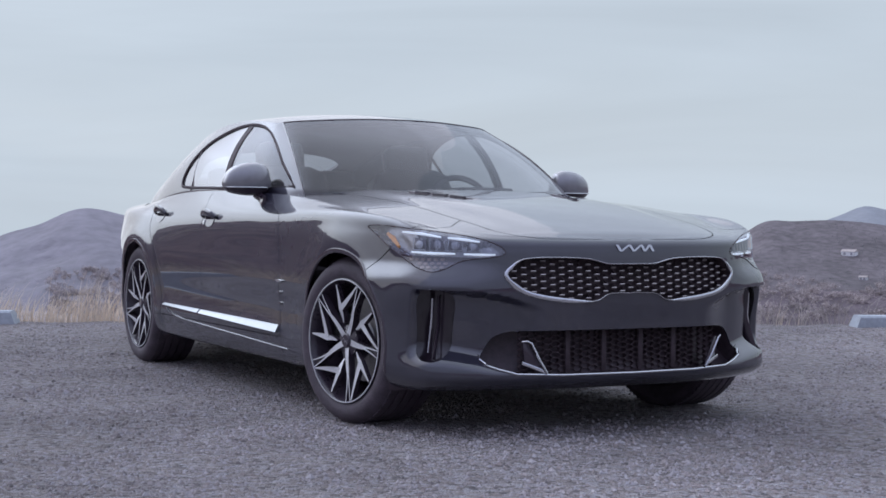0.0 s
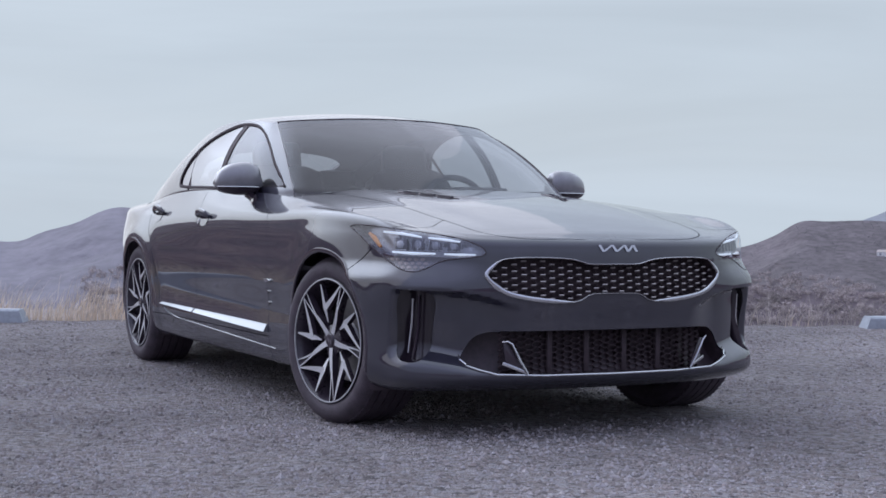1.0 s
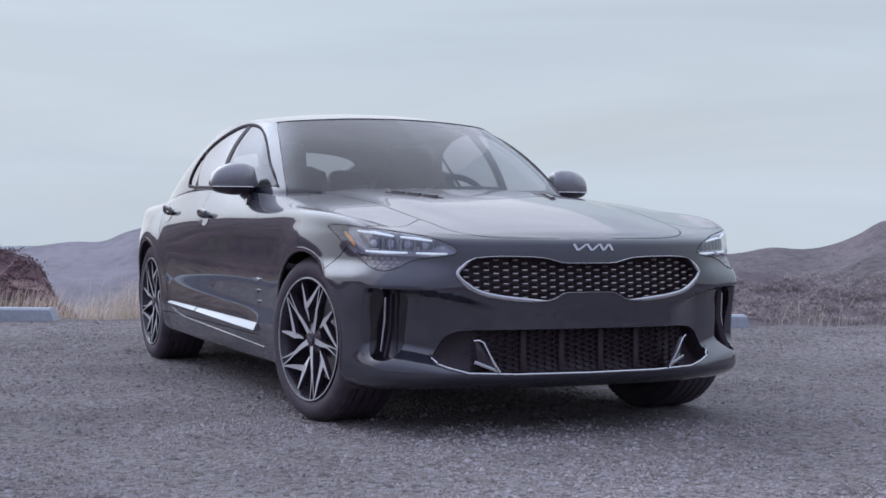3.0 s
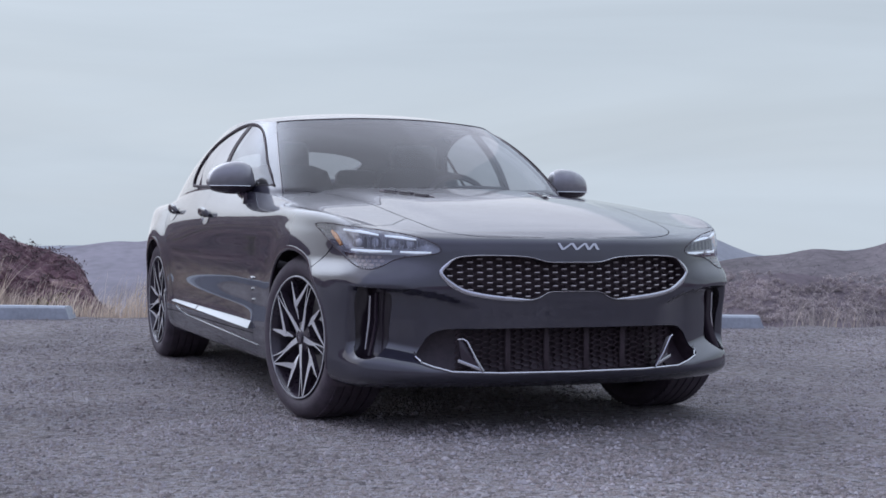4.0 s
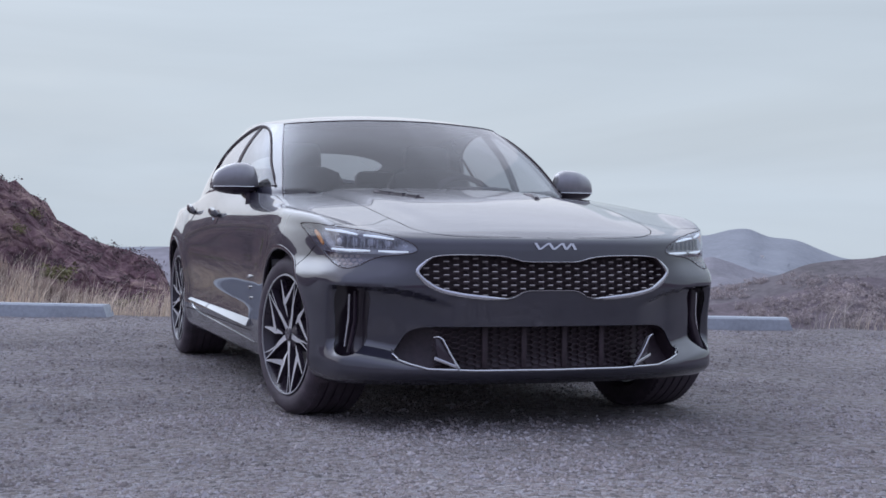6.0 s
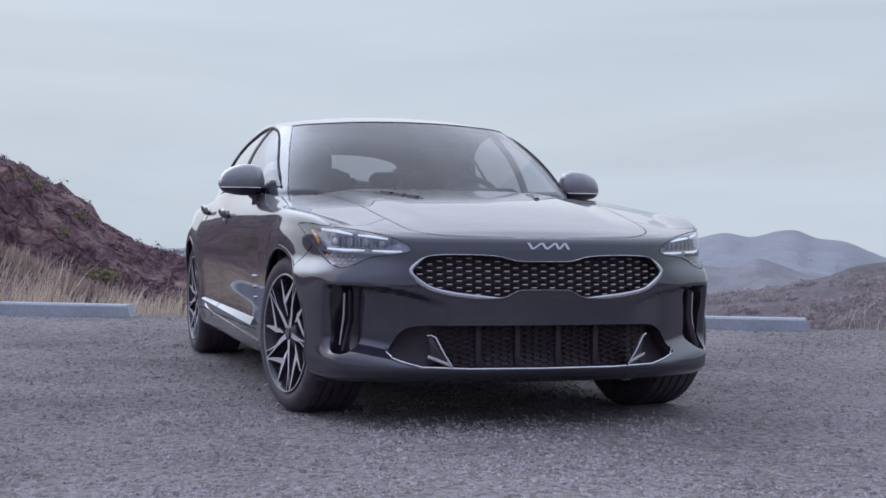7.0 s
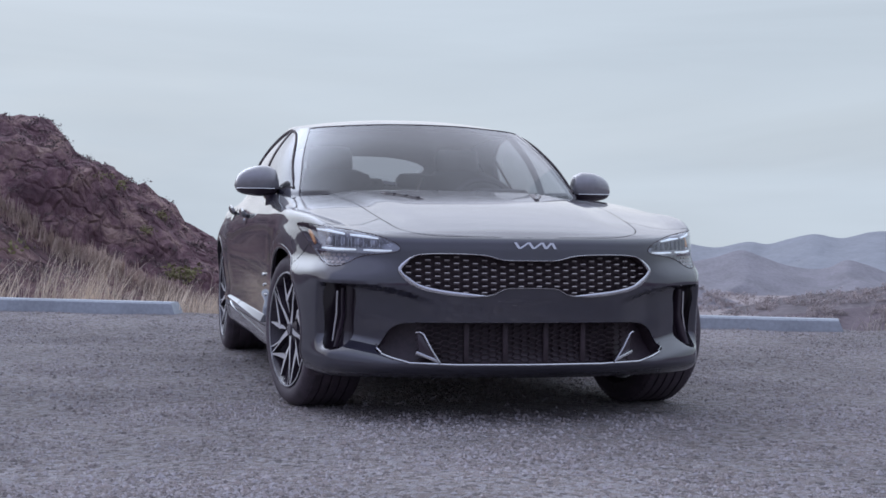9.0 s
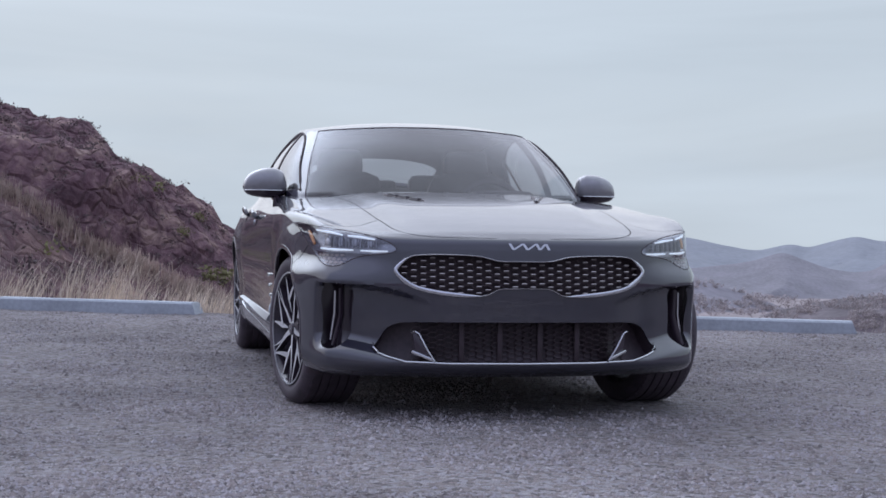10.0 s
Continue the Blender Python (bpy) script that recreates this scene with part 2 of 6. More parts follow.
def rocky(name, dark, mid, pale, size):
    """Weathered rock and soil: tones in broken patches, ribs and cracks in the relief; size in metres of the larger blocks."""
    m = bpy.data.materials.new(name)
    m.use_nodes = True
    n, l = m.node_tree.nodes, m.node_tree.links
    b = n["Principled BSDF"]
    b.inputs["Roughness"].default_value = 0.95
    co = n.new("ShaderNodeTexCoord")
    warp = n.new("ShaderNodeTexNoise")
    warp.inputs["Scale"].default_value = 0.7 / size
    warp.inputs["Detail"].default_value = 3
    shift = n.new("ShaderNodeVectorMath")
    shift.operation = "MULTIPLY_ADD"
    shift.inputs[1].default_value = (size * 1.2,) * 3
    l.new(co.outputs["Object"], warp.inputs["Vector"])
    l.new(warp.outputs["Color"], shift.inputs[0])
    l.new(co.outputs["Object"], shift.inputs[2])
    tone = n.new("ShaderNodeTexNoise")
    tone.inputs["Scale"].default_value = 0.55 / size
    tone.inputs["Detail"].default_value = 9
    tone.inputs["Roughness"].default_value = 0.68
    l.new(shift.outputs[0], tone.inputs["Vector"])
    ramp = n.new("ShaderNodeValToRGB")
    e = ramp.color_ramp.elements
    e[0].position, e[0].color = 0.36, (*dark, 1)
    e[1].position, e[1].color = 0.72, (*pale, 1)
    q = e.new(0.50)
    q.color = (*mid, 1)
    l.new(tone.outputs["Fac"], ramp.inputs[0])
    l.new(ramp.outputs[0], b.inputs["Base Color"])
    crack = n.new("ShaderNodeTexVoronoi")
    crack.feature = "DISTANCE_TO_EDGE"
    crack.inputs["Scale"].default_value = 1.1 / size
    l.new(shift.outputs[0], crack.inputs["Vector"])
    cap = n.new("ShaderNodeMath")
    cap.operation = "MINIMUM"
    cap.inputs[1].default_value = 0.22
    l.new(crack.outputs["Distance"], cap.inputs[0])
    add = n.new("ShaderNodeMath")
    add.operation = "MULTIPLY_ADD"
    add.inputs[1].default_value = 1.6
    l.new(cap.outputs[0], add.inputs[0])
    l.new(tone.outputs["Fac"], add.inputs[2])
    bp = n.new("ShaderNodeBump")
    bp.inputs["Distance"].default_value = 0.9 * size
    l.new(add.outputs[0], bp.inputs["Height"])
    l.new(bp.outputs[0], b.inputs["Normal"])
    return m


BRUSH = rocky("rocky_slope", (0.092, 0.044, 0.056), (0.195, 0.104, 0.124), (0.46, 0.315, 0.270), 0.85)
SPUR = rocky("spur_soil", (0.080, 0.044, 0.052), (0.165, 0.088, 0.098), (0.34, 0.215, 0.19), 0.6)
GRAVEL = pebbles("gravel_ground", (0.330, 0.296, 0.302), False)
STONE = pebbles("gravel_stone", (0.325, 0.291, 0.297), True)


# ---- building helpers ----
def ob_from(name, bm, mat, parent=None, label="", sharp=35.0):
    """Links a bmesh as one mesh object, smooth but for edges sharper than the angle."""
    bm.normal_update()
    if sharp is not None:
        for f in bm.faces:
            f.smooth = True
        for e in bm.edges:
            if len(e.link_faces) == 2 and e.calc_face_angle(0.0) > radians(sharp):
                e.smooth = False
    me = bpy.data.meshes.new(name)
    bm.to_mesh(me)
    bm.free()
    for m in mat if isinstance(mat, (list, tuple)) else (mat,):
        me.materials.append(m)
    ob = new(name, me)
    if parent is not None:
        ob.parent = parent
    if label:
        ob["label"] = label
    return ob


def part(name, bm, mat, parent, label="", sharp=35.0):
    return ob_from(name, bm, mat, parent, label, sharp)


def holder(name, label, category, m=None, group=""):
    """An Empty at the base of a thing."""
    ob = new(name)
    ob.empty_display_size = 0.2
    if m is not None:
        ob.matrix_basis = m
    return tagged(ob, label, category, group)


def spline(pts, count, us=None):
    """Centripetal Catmull-Rom through the points, sampled evenly in parameter, or at the parameters us."""
    p = np.array(pts, float)
    p = np.vstack([2 * p[0] - p[1], p, 2 * p[-1] - p[-2]])
    k = np.concatenate([[0], np.cumsum(np.maximum(1e-6, np.linalg.norm(np.diff(p, axis=0), axis=1)) ** 0.5)])
    out = []
    for u in np.linspace(0, len(pts) - 1 - 1e-9, count) if us is None else us:
        i = int(u)
        a, b, c, d = p[i], p[i + 1], p[i + 2], p[i + 3]
        t0, t1, t2, t3 = k[i], k[i + 1], k[i + 2], k[i + 3]
        t = t1 + (u - i) * (t2 - t1)
        a1 = (t1 - t) / (t1 - t0) * a + (t - t0) / (t1 - t0) * b
        a2 = (t2 - t) / (t2 - t1) * b + (t - t1) / (t2 - t1) * c
        a3 = (t3 - t) / (t3 - t2) * c + (t - t2) / (t3 - t2) * d
        b1 = (t2 - t) / (t2 - t0) * a1 + (t - t0) / (t2 - t0) * a2
        b2 = (t3 - t) / (t3 - t1) * a2 + (t - t1) / (t3 - t1) * a3
        out.append((t2 - t) / (t2 - t1) * b1 + (t - t1) / (t2 - t1) * b2)
    return np.array(out)


def curve_at(pts, x):
    """Smooth value at x of a curve through (x, value) points, x rising."""
    xs, ys = [p[0] for p in pts], [p[1] for p in pts]
    d = np.gradient(ys, xs)
    if x <= xs[0]:
        return ys[0] + d[0] * (x - xs[0])
    if x >= xs[-1]:
        return ys[-1] + d[-1] * (x - xs[-1])
    i = int(np.searchsorted(xs, x)) - 1
    h = xs[i + 1] - xs[i]
    t = (x - xs[i]) / h
    return (2 * t**3 - 3 * t**2 + 1) * ys[i] + (t**3 - 2 * t**2 + t) * h * d[i] + (3 * t**2 - 2 * t**3) * ys[i + 1] + (t**3 - t**2) * h * d[i + 1]


def grid_bm(points, bm=None, close_u=False, close_v=False):
    """Faces over a (rows, columns, 3) array of points."""
    bm = bm or bmesh.new()
    r, c = len(points), len(points[0])
    vs = [[bm.verts.new(tuple(p)) for p in row] for row in points]
    for i in range(r if close_u else r - 1):
        for j in range(c if close_v else c - 1):
            q = [vs[i][j], vs[i][(j + 1) % c], vs[(i + 1) % r][(j + 1) % c], vs[(i + 1) % r][j]]
            bm.faces.new(q)
    return bm


def box_bm(size, at=(0, 0, 0), bevel=0.0, bm=None, segs=2):
    bm = bm or bmesh.new()
    r = bmesh.ops.create_cube(bm, size=1.0, matrix=Matrix.Translation(at) @ Matrix.Diagonal((*size, 1)))
    if bevel:
        es = list({e for v in r["verts"] for e in v.link_edges})
        bmesh.ops.bevel(bm, geom=es, offset=bevel, segments=segs, profile=0.5, affect="EDGES")
    return bm


def lathe_bm(profile, segs=64, bm=None, arc=(0, 2 * math.pi)):
    """Turns (radius, y) points about the y axis."""
    full = abs(arc[1] - arc[0] - 2 * math.pi) < 1e-6
    n = segs if full else segs + 1
    rows = []
    for i in range(n):
        a = arc[0] + (arc[1] - arc[0]) * i / segs
        rows.append([(r * math.sin(a), y, r * math.cos(a)) for r, y in profile])
    return grid_bm(rows, bm, close_u=full)


def tube_bm(path, wide, high=None, sides=8, closed=False, up=(0, 0, 1), bm=None):
    """An oval tube along a 3D path; wide lies along path x up, high along the rest. A width may be a list."""
    bm = bm or bmesh.new()
    p = [Vector(q) for q in path]
    n = len(p)
    rows = []
    for i in range(n):
        a = p[(i - 1) % n] if closed or i else p[i]
        b = p[(i + 1) % n] if closed or i < n - 1 else p[i]
        t = (b - a).normalized()
        u = Vector(up[i]) if isinstance(up, list) else Vector(up)
        s = t.cross(u)
        s = s.normalized() if s.length > 1e-5 else Vector((1, 0, 0))
        o = s.cross(t).normalized()
        w = wide[i] if isinstance(wide, (list, tuple)) else wide
        h = w if high is None else (high[i] if isinstance(high, (list, tuple)) else high)
        rows.append([p[i] + s * (w * math.cos(2 * math.pi * k / sides)) + o * (h * math.sin(2 * math.pi * k / sides)) for k in range(sides)])
    vs = [[bm.verts.new(q) for q in r] for r in rows]
    for i in range(n if closed else n - 1):
        for k in range(sides):
            bm.faces.new([vs[i][k], vs[i][(k + 1) % sides], vs[(i + 1) % n][(k + 1) % sides], vs[(i + 1) % n][k]])
    if not closed:
        bm.faces.new(vs[0])
        bm.faces.new(vs[-1][::-1])
    bmesh.ops.recalc_face_normals(bm, faces=bm.faces[:])
    return bm


def prism_bm(outline, thick, place, bm=None, bevel=0.0):
    """A flat outline (u, v) given depth; place(u, v, w) tells where it lies, w from 0 to thick."""
    bm = bm or bmesh.new()
    lo = [bm.verts.new(place(u, v, 0.0)) for u, v in outline]
    hi = [bm.verts.new(place(u, v, thick)) for u, v in outline]
    n = len(outline)
    fs = [bm.faces.new(hi), bm.faces.new(lo[::-1])]
    for i in range(n):
        fs.append(bm.faces.new([lo[i], lo[(i + 1) % n], hi[(i + 1) % n], hi[i]]))
    bmesh.ops.recalc_face_normals(bm, faces=fs)
    if bevel:
        es = list({e for v in hi for e in v.link_edges if e.other_vert(v) in hi})
        bmesh.ops.bevel(bm, geom=es, offset=bevel, segments=2, profile=0.5, affect="EDGES")
    return bm


def mirrored(bm):
    """A copy of the bmesh on the other side of y = 0."""
    b2 = bm.copy()
    for v in b2.verts:
        v.co.y = -v.co.y
    bmesh.ops.reverse_faces(b2, faces=b2.faces[:])
    return b2


def both_sides(bm):
    """The half and its mirror image in one mesh, welded along y = 0."""
    b2 = mirrored(bm)
    me = bpy.data.meshes.new("half")
    b2.to_mesh(me)
    b2.free()
    bm.from_mesh(me)
    bpy.data.meshes.remove(me)
    bmesh.ops.remove_doubles(bm, verts=[v for v in bm.verts if abs(v.co.y) < 2e-3], dist=1e-4)
    return bm

# ---- land ----
KERB = (Vector((-5.43, -0.97)), Vector((0.42, 0.9075)))  # a point on the line of wheel stops, and its way
EYE = Vector((6.3, -2.05, 0.81))


def beyond(x, y):
    """Metres past the line of wheel stops, away from the lot."""
    d = Vector((x, y)) - KERB[0]
    return -(d.x * KERB[1].y - d.y * KERB[1].x)


def ground_height(x, y):
    b = beyond(x, y)
    z = 0.03 * noise.noise((x * 0.5, y * 0.5, 0.3)) + 0.012 * noise.noise((x * 2.3, y * 2.3, 4.0))
    z *= min(1.0, max(0.0, (math.hypot((x + 1.4) * 0.6, y) - 1.5) / 2.0))
    z += 0.045 * min(1.0, max(0.0, (b + 2.6) / 2.2))
    if b > 0.35:
        z -= min(26.0, 0.30 * (b - 0.35) ** 1.12) + 0.024 * max(0.0, b - 110) - min(1.0, b / 60) * 1.6 * noise.noise((x * 0.02, y * 0.02, 1.0))
    return z


def build_ground():
    rs = [0.0] + [0.35 * 1.066**k for k in range(144)]
    rows = []
    for r in rs:
        rows.append([(-1.0 + r * math.cos(a), r * math.sin(a), ground_height(-1.0 + r * math.cos(a), r * math.sin(a))) for a in np.linspace(0, 2 * math.pi, 280, endpoint=False)])
    bm = grid_bm(rows, close_v=True)
    for f in bm.faces:
        c = f.calc_center_median()
        f.material_index = 1 if beyond(c.x, c.y) > 1.2 or c.length > 60 else 0
    tagged(ob_from("ground", bm, (GRAVEL, VALLEY)), "pale grey gravel lot falling to a scrubby valley", "ground", kind="structure")


def build_gravel():
    """Loose stones over the part of the lot that the walk looks down on."""
    rng = np.random.default_rng(3)
    n = 145000
    d = 3.8 + 9.5 * rng.random(n) ** 1.2
    a = np.radians(133 + 54 * rng.random(n))
    x, y = 6.2 + d * np.cos(a), -2.1 + d * np.sin(a)
    size = 0.0032 + 0.0070 * rng.random(n) ** 2.2 + 0.008 * (rng.random(n) > 0.993)
    # they lie thicker in some patches than in others
    bare = rng.random(n) * 0.9 - 0.45
    keep = np.array([beyond(p, q) < 0.1 and noise.noise((p * 1.7, q * 1.7, 7.0)) + 0.6 * noise.noise((p * 6, q * 6, 2.0)) > b for p, q, b in zip(x, y, bare)])
    x, y, size = x[keep], y[keep], size[keep]
    n = len(x)
    z = np.array([ground_height(p, q) for p, q in zip(x, y)])
    base = np.array([(1, 0, 0), (0, 1, 0), (-1, 0, 0), (0, -1, 0), (0.1, 0.1, 0.95), (0, 0, -0.6)])
    jit = 1 + 0.45 * (rng.random((n, 6, 1)) - 0.5)
    th = rng.random(n) * 6.283
    c, s = np.cos(th)[:, None], np.sin(th)[:, None]
    v = base[None] * jit * size[:, None, None] * np.array([1.25, 0.9, 0.9])
    vx = v[:, :, 0] * c - v[:, :, 1] * s + x[:, None]
    vy = v[:, :, 0] * s + v[:, :, 1] * c + y[:, None]
    vz = v[:, :, 2] + (z + size * 0.15)[:, None]
    verts = np.stack([vx, vy, vz], 2).reshape(-1, 3)
    tri = np.array([(0, 1, 4), (1, 2, 4), (2, 3, 4), (3, 0, 4), (1, 0, 5), (2, 1, 5), (3, 2, 5), (0, 3, 5)])
    faces = (tri[None] + (np.arange(n) * 6)[:, None, None]).reshape(-1, 3)
    me = bpy.data.meshes.new("gravel")
    me.from_pydata(verts.tolist(), [], faces.tolist())
    me.materials.append(STONE)
    tagged(new("gravel", me), "loose grey and pinkish gravel stones on the lot", "gravel", kind="stuff")


def ridge(name, line, dist, depth, mat, label, category, seed, rough=0.1, base=-20.0, steps=420, slope=1.0, rows=26, kind="structure", crest=0.25, rock=0.0):
    """A hill whose skyline follows (azimuth, elevation) degrees as seen from the lot, at the given distance, rising over depth metres."""
    az = np.linspace(line[0][0], line[-1][0], steps)
    pts = []
    for k in range(rows):
        s = k / (rows - 1)
        row = []
        for a in az:
            el = curve_at(line, a)
            d = dist - depth * (1 - s)
            top = EYE.z + dist * math.tan(radians(el))
            h = base + (top - base) * s**slope
            x, y = EYE.x + d * math.cos(radians(a)), EYE.y + d * math.sin(radians(a))
            n = noise.fractal((x / (dist * 0.10), y / (dist * 0.10), seed), 1.0, 2.1, 7)
            m = noise.fractal((x / (dist * 0.4), y / (dist * 0.4), seed + 3), 1.0, 2.1, 4)
            if rock:
                q = (x / 2.6, y / 2.6, seed)
                top += rock * (0.6 - 2 * abs(noise.noise(q)) + 0.5 * (0.4 - 2 * abs(noise.noise((x / 0.9, y / 0.9, seed)))))
                h = base + (top - base) * s**slope
            w = 4 * s * (1 - s) * (1.15 - 0.7 * s)
            row.append((x + depth * 0.12 * m * w, y + depth * 0.12 * n * w, h + (crest * 0.3 + w) * dist * rough * 0.06 * n + w * dist * rough * 0.10 * m))
        pts.append(row)
    pts.append([(p[0] + 0.5 * depth * math.cos(radians(a)), p[1] + 0.5 * depth * math.sin(radians(a)), base) for p, a in zip(pts[-1], az)])
    bm = grid_bm(pts)
    bmesh.ops.recalc_face_normals(bm, faces=bm.faces[:])
    return tagged(ob_from(name, bm, mat, sharp=None), label, category, kind=kind)


NEAR = [(166, -7.5), (169, -5.0), (171.4, -3.1), (172.2, -2.15), (173.2, -1.6), (173.87, -1.23), (174.91, -0.65), (175.6, 0.1), (176.37, 0.74), (177.4, 1.2), (178.4, 1.8), (180.2, 2.5), (180.9, 3.1), (182, 3.45), (183, 3.9), (184, 4.3), (190, 6.0), (200, 6.5), (212, 4.5), (230, 2.0), (250, 0.8), (280, 0.3), (310, 0.4), (340, 1.0)]
SPUR_LINE = [(169.5, -6.5), (172, -4.8), (174, -3.7), (175.8, -2.84), (177.2, -2.22), (178.6, -1.49), (180.3, -0.88), (181.9, 0.25), (183.9, 1.3), (188, 2.5), (196, 3.5)]
RIGHT = [(126, 0.1), (131, 0.0), (134, -0.4), (136.4, 0.02), (137.8, 0.14), (139.2, 0.10), (140.3, 0.06), (141.1, -0.42), (142.7, -0.98), (144.4, -0.99), (145.2, -1.15), (147.1, -1.36), (147.6, -1.46), (148.6, -1.84), (150, -2.2), (154, -2.8), (158, -4.2), (162, -6.2)]
LOW_RIGHT = [(128, -1.6), (134, -2.2), (139, -2.5), (141.5, -2.4), (143.2, -2.12), (145.6, -1.9), (147.5, -2.35), (149.7, -2.8), (153, -3.3), (158, -3.8), (162, -5.5), (166, -10.5)]
BANK = [(126, -0.5), (131, -1.6), (134, -2.2), (135.8, -2.65), (137, -3.1), (138.3, -3.85), (139.4, -5.0), (140.4, -7.5), (141.5, -10.0)]
LEFT = [(149, -5.6), (153, -3.8), (156, -2.6), (159, -1.7), (162, -0.6), (164.2, 0.08), (165.9, 0.33), (167.4, -0.3), (168.6, -0.67), (169.1, -0.9), (170.5, -1.0), (172.1, -1.22), (174, -1.36), (178, -1.6)]
MID = [(136, -4.4), (140, -2.6), (143, -1.9), (147, -1.95), (149.5, -1.75), (150.6, -1.35), (151.2, -1.22), (151.8, -1.5), (153.1, -1.52), (154.2, -1.2), (154.9, -0.97), (156, -1.25), (158, -1.55), (162, -1.7), (168, -1.6), (175, -1.7)]
FAR = [(118, 0.2), (128, 0.2), (135.2, 0.4), (135.8, 0.53), (136.6, 0.66), (137.5, 0.3), (140, -0.5), (144, -1.1), (146.6, -1.13), (147.0, -0.97), (148.0, -0.57), (149.1, -0.43), (149.8, -0.18), (150.3, -0.2), (151.4, -0.44), (152.4, -0.31), (153.3, -0.52), (154.1, -0.73), (154.6, -0.66), (156.0, -0.89), (157.0, -0.74), (158.7, -0.41), (162, -0.6), (168, -1.0), (176, -1.2)]


BEHIND = [(-32, 1.2), (-20, 2.0), (-5, 3.2), (10, 3.6), (25, 2.8), (45, 3.4), (65, 2.6), (85, 2.0), (105, 1.5), (122, 0.6)]


def build_hills():
    ridge("hillside", NEAR, 80, 58, BRUSH, "steep rocky hillside with dry purple-brown brush", "hillside", 5.0, 0.34, -9.0, 620, 1.15, 110, crest=1.6, rock=0.75)
    ridge("grassy_spur", SPUR_LINE, 36, 20, SPUR, "low spur covered in dry straw-coloured grass", "slope", 12.0, 0.2, -7.0, 220, 0.9, 40, crest=0.5)
    ridge("brown_bank", BANK, 75, 40, BROWN, "brown earth bank beside the lot", "slope", 21.0, 0.15, -10.0, 120, 1.0, 24)
    ridge("low_ridge", LOW_RIGHT, 330, 160, BROWN, "low dark brown scrub ridge", "hill", 14.0, 0.06, -60, 420, rows=70)
    ridge("scrub_hill", RIGHT, 700, 360, HILL, "rounded grey-brown hill covered in low scrub", "hill", 9.0, 0.055, -75, 420, rows=90, crest=0.8)
    ridge("hill", LEFT, 800, 350, HAZE_HILL, "scrub hill beyond the valley, greyed by haze put into its colour", "hill", 2.0, 0.045, -75, rows=80, crest=1.2)
    ridge("range", MID, 1200, 400, RANGE, "middle range of hills, paled by haze put into its colour", "hill", 17.0, 0.045, -90, rows=50, crest=1.3)
    ridge("wooded_hill", BEHIND, 70, 50, BRUSH, "dark wooded slope across the lot", "hill", 25.0, 0.25, -6.0, 360, 1.1, 40, crest=2.0)
    ridge("mountain", FAR, 2300, 900, MOUNT, "far mountain range, blue-grey from haze painted into its colour", "mountain", 7.0, 0.032, -130, rows=50, crest=1.6)


def wheel_stop():
    prof = [(-0.105, -0.06), (0.105, -0.06), (0.085, 0.105), (0.070, 0.118), (-0.070, 0.118), (-0.085, 0.105)]
    bm = bmesh.new()
    n = 10
    rows = []
    for k in range(n + 1):
        x = -0.93 + 1.86 * k / n
        end = 0.06 if k in (0, n) else 0.0
        rows.append([(x - math.copysign(end * (v + 0.06) / 0.18, x) * 1.2, u, v + 0.002 * noise.noise((x * 3, u * 9, v * 9))) for u, v in prof])
    grid_bm(rows, bm, close_v=True)
    bm.verts.ensure_lookup_table()
    bm.faces.new([bm.verts[i] for i in range(6)])
    bm.faces.new([bm.verts[n * 6 + i] for i in range(6)])
    bmesh.ops.recalc_face_normals(bm, faces=bm.faces[:])
    ob = ob_from("wheel_stop", bm, CONCRETE, sharp=30)
    return tagged(ob, "low pale blue-grey concrete wheel stop on gravel", "wheel stop", "wheel stops along the lot")


def build_stops():
    deg = math.degrees(math.atan2(KERB[1].y, KERB[1].x))
    first = None
    for along in (-0.93, 4.17, 7.0):
        p = KERB[0] + KERB[1] * along + Vector((-0.908, 0.42)) * 0.1
        m = pose(p.x, p.y, 0.015, 0, 0, deg + (1.5 if along > 6 else 0))
        if first is None:
            first = wheel_stop()
            first.matrix_basis = m
        else:
            copy_thing(first, m)


def blades(name, spots, mat, label, seed, tall, thin, lean=0.35, spread=0.9):
    """Bent tapering blades that stand at the given spots (x, y, height factor)."""
    rng = random.Random(seed)
    verts, faces = [], []
    for x, y, k in spots:
        h = tall * k * rng.uniform(0.45, 1.1)
        a = rng.gauss(1.3, spread)
        b = rng.uniform(0, 6.283)
        bend = lean * h * rng.uniform(0.2, 1.2)
        w = thin * rng.uniform(0.6, 1.3)
        z = ground_height(x, y) - 0.02
        i = len(verts)
        for s in (0.0, 0.4, 0.75, 1.0):
            cx, cy = x + math.cos(a) * bend * s * s, y + math.sin(a) * bend * s * s
            ww = w * (1 - 0.85 * s)
            verts.append((cx + math.cos(b) * ww, cy + math.sin(b) * ww, z + h * (s - 0.18 * s * s * lean)))
            verts.append((cx - math.cos(b) * ww, cy - math.sin(b) * ww, z + h * (s - 0.18 * s * s * lean)))
        for q in range(3):
            faces.append((i + 2 * q, i + 2 * q + 1, i + 2 * q + 3, i + 2 * q + 2))
    me = bpy.data.meshes.new(name)
    me.from_pydata(verts, [], faces)
    me.materials.append(mat)
    return tagged(new(name, me), label, "grass", kind="stuff")


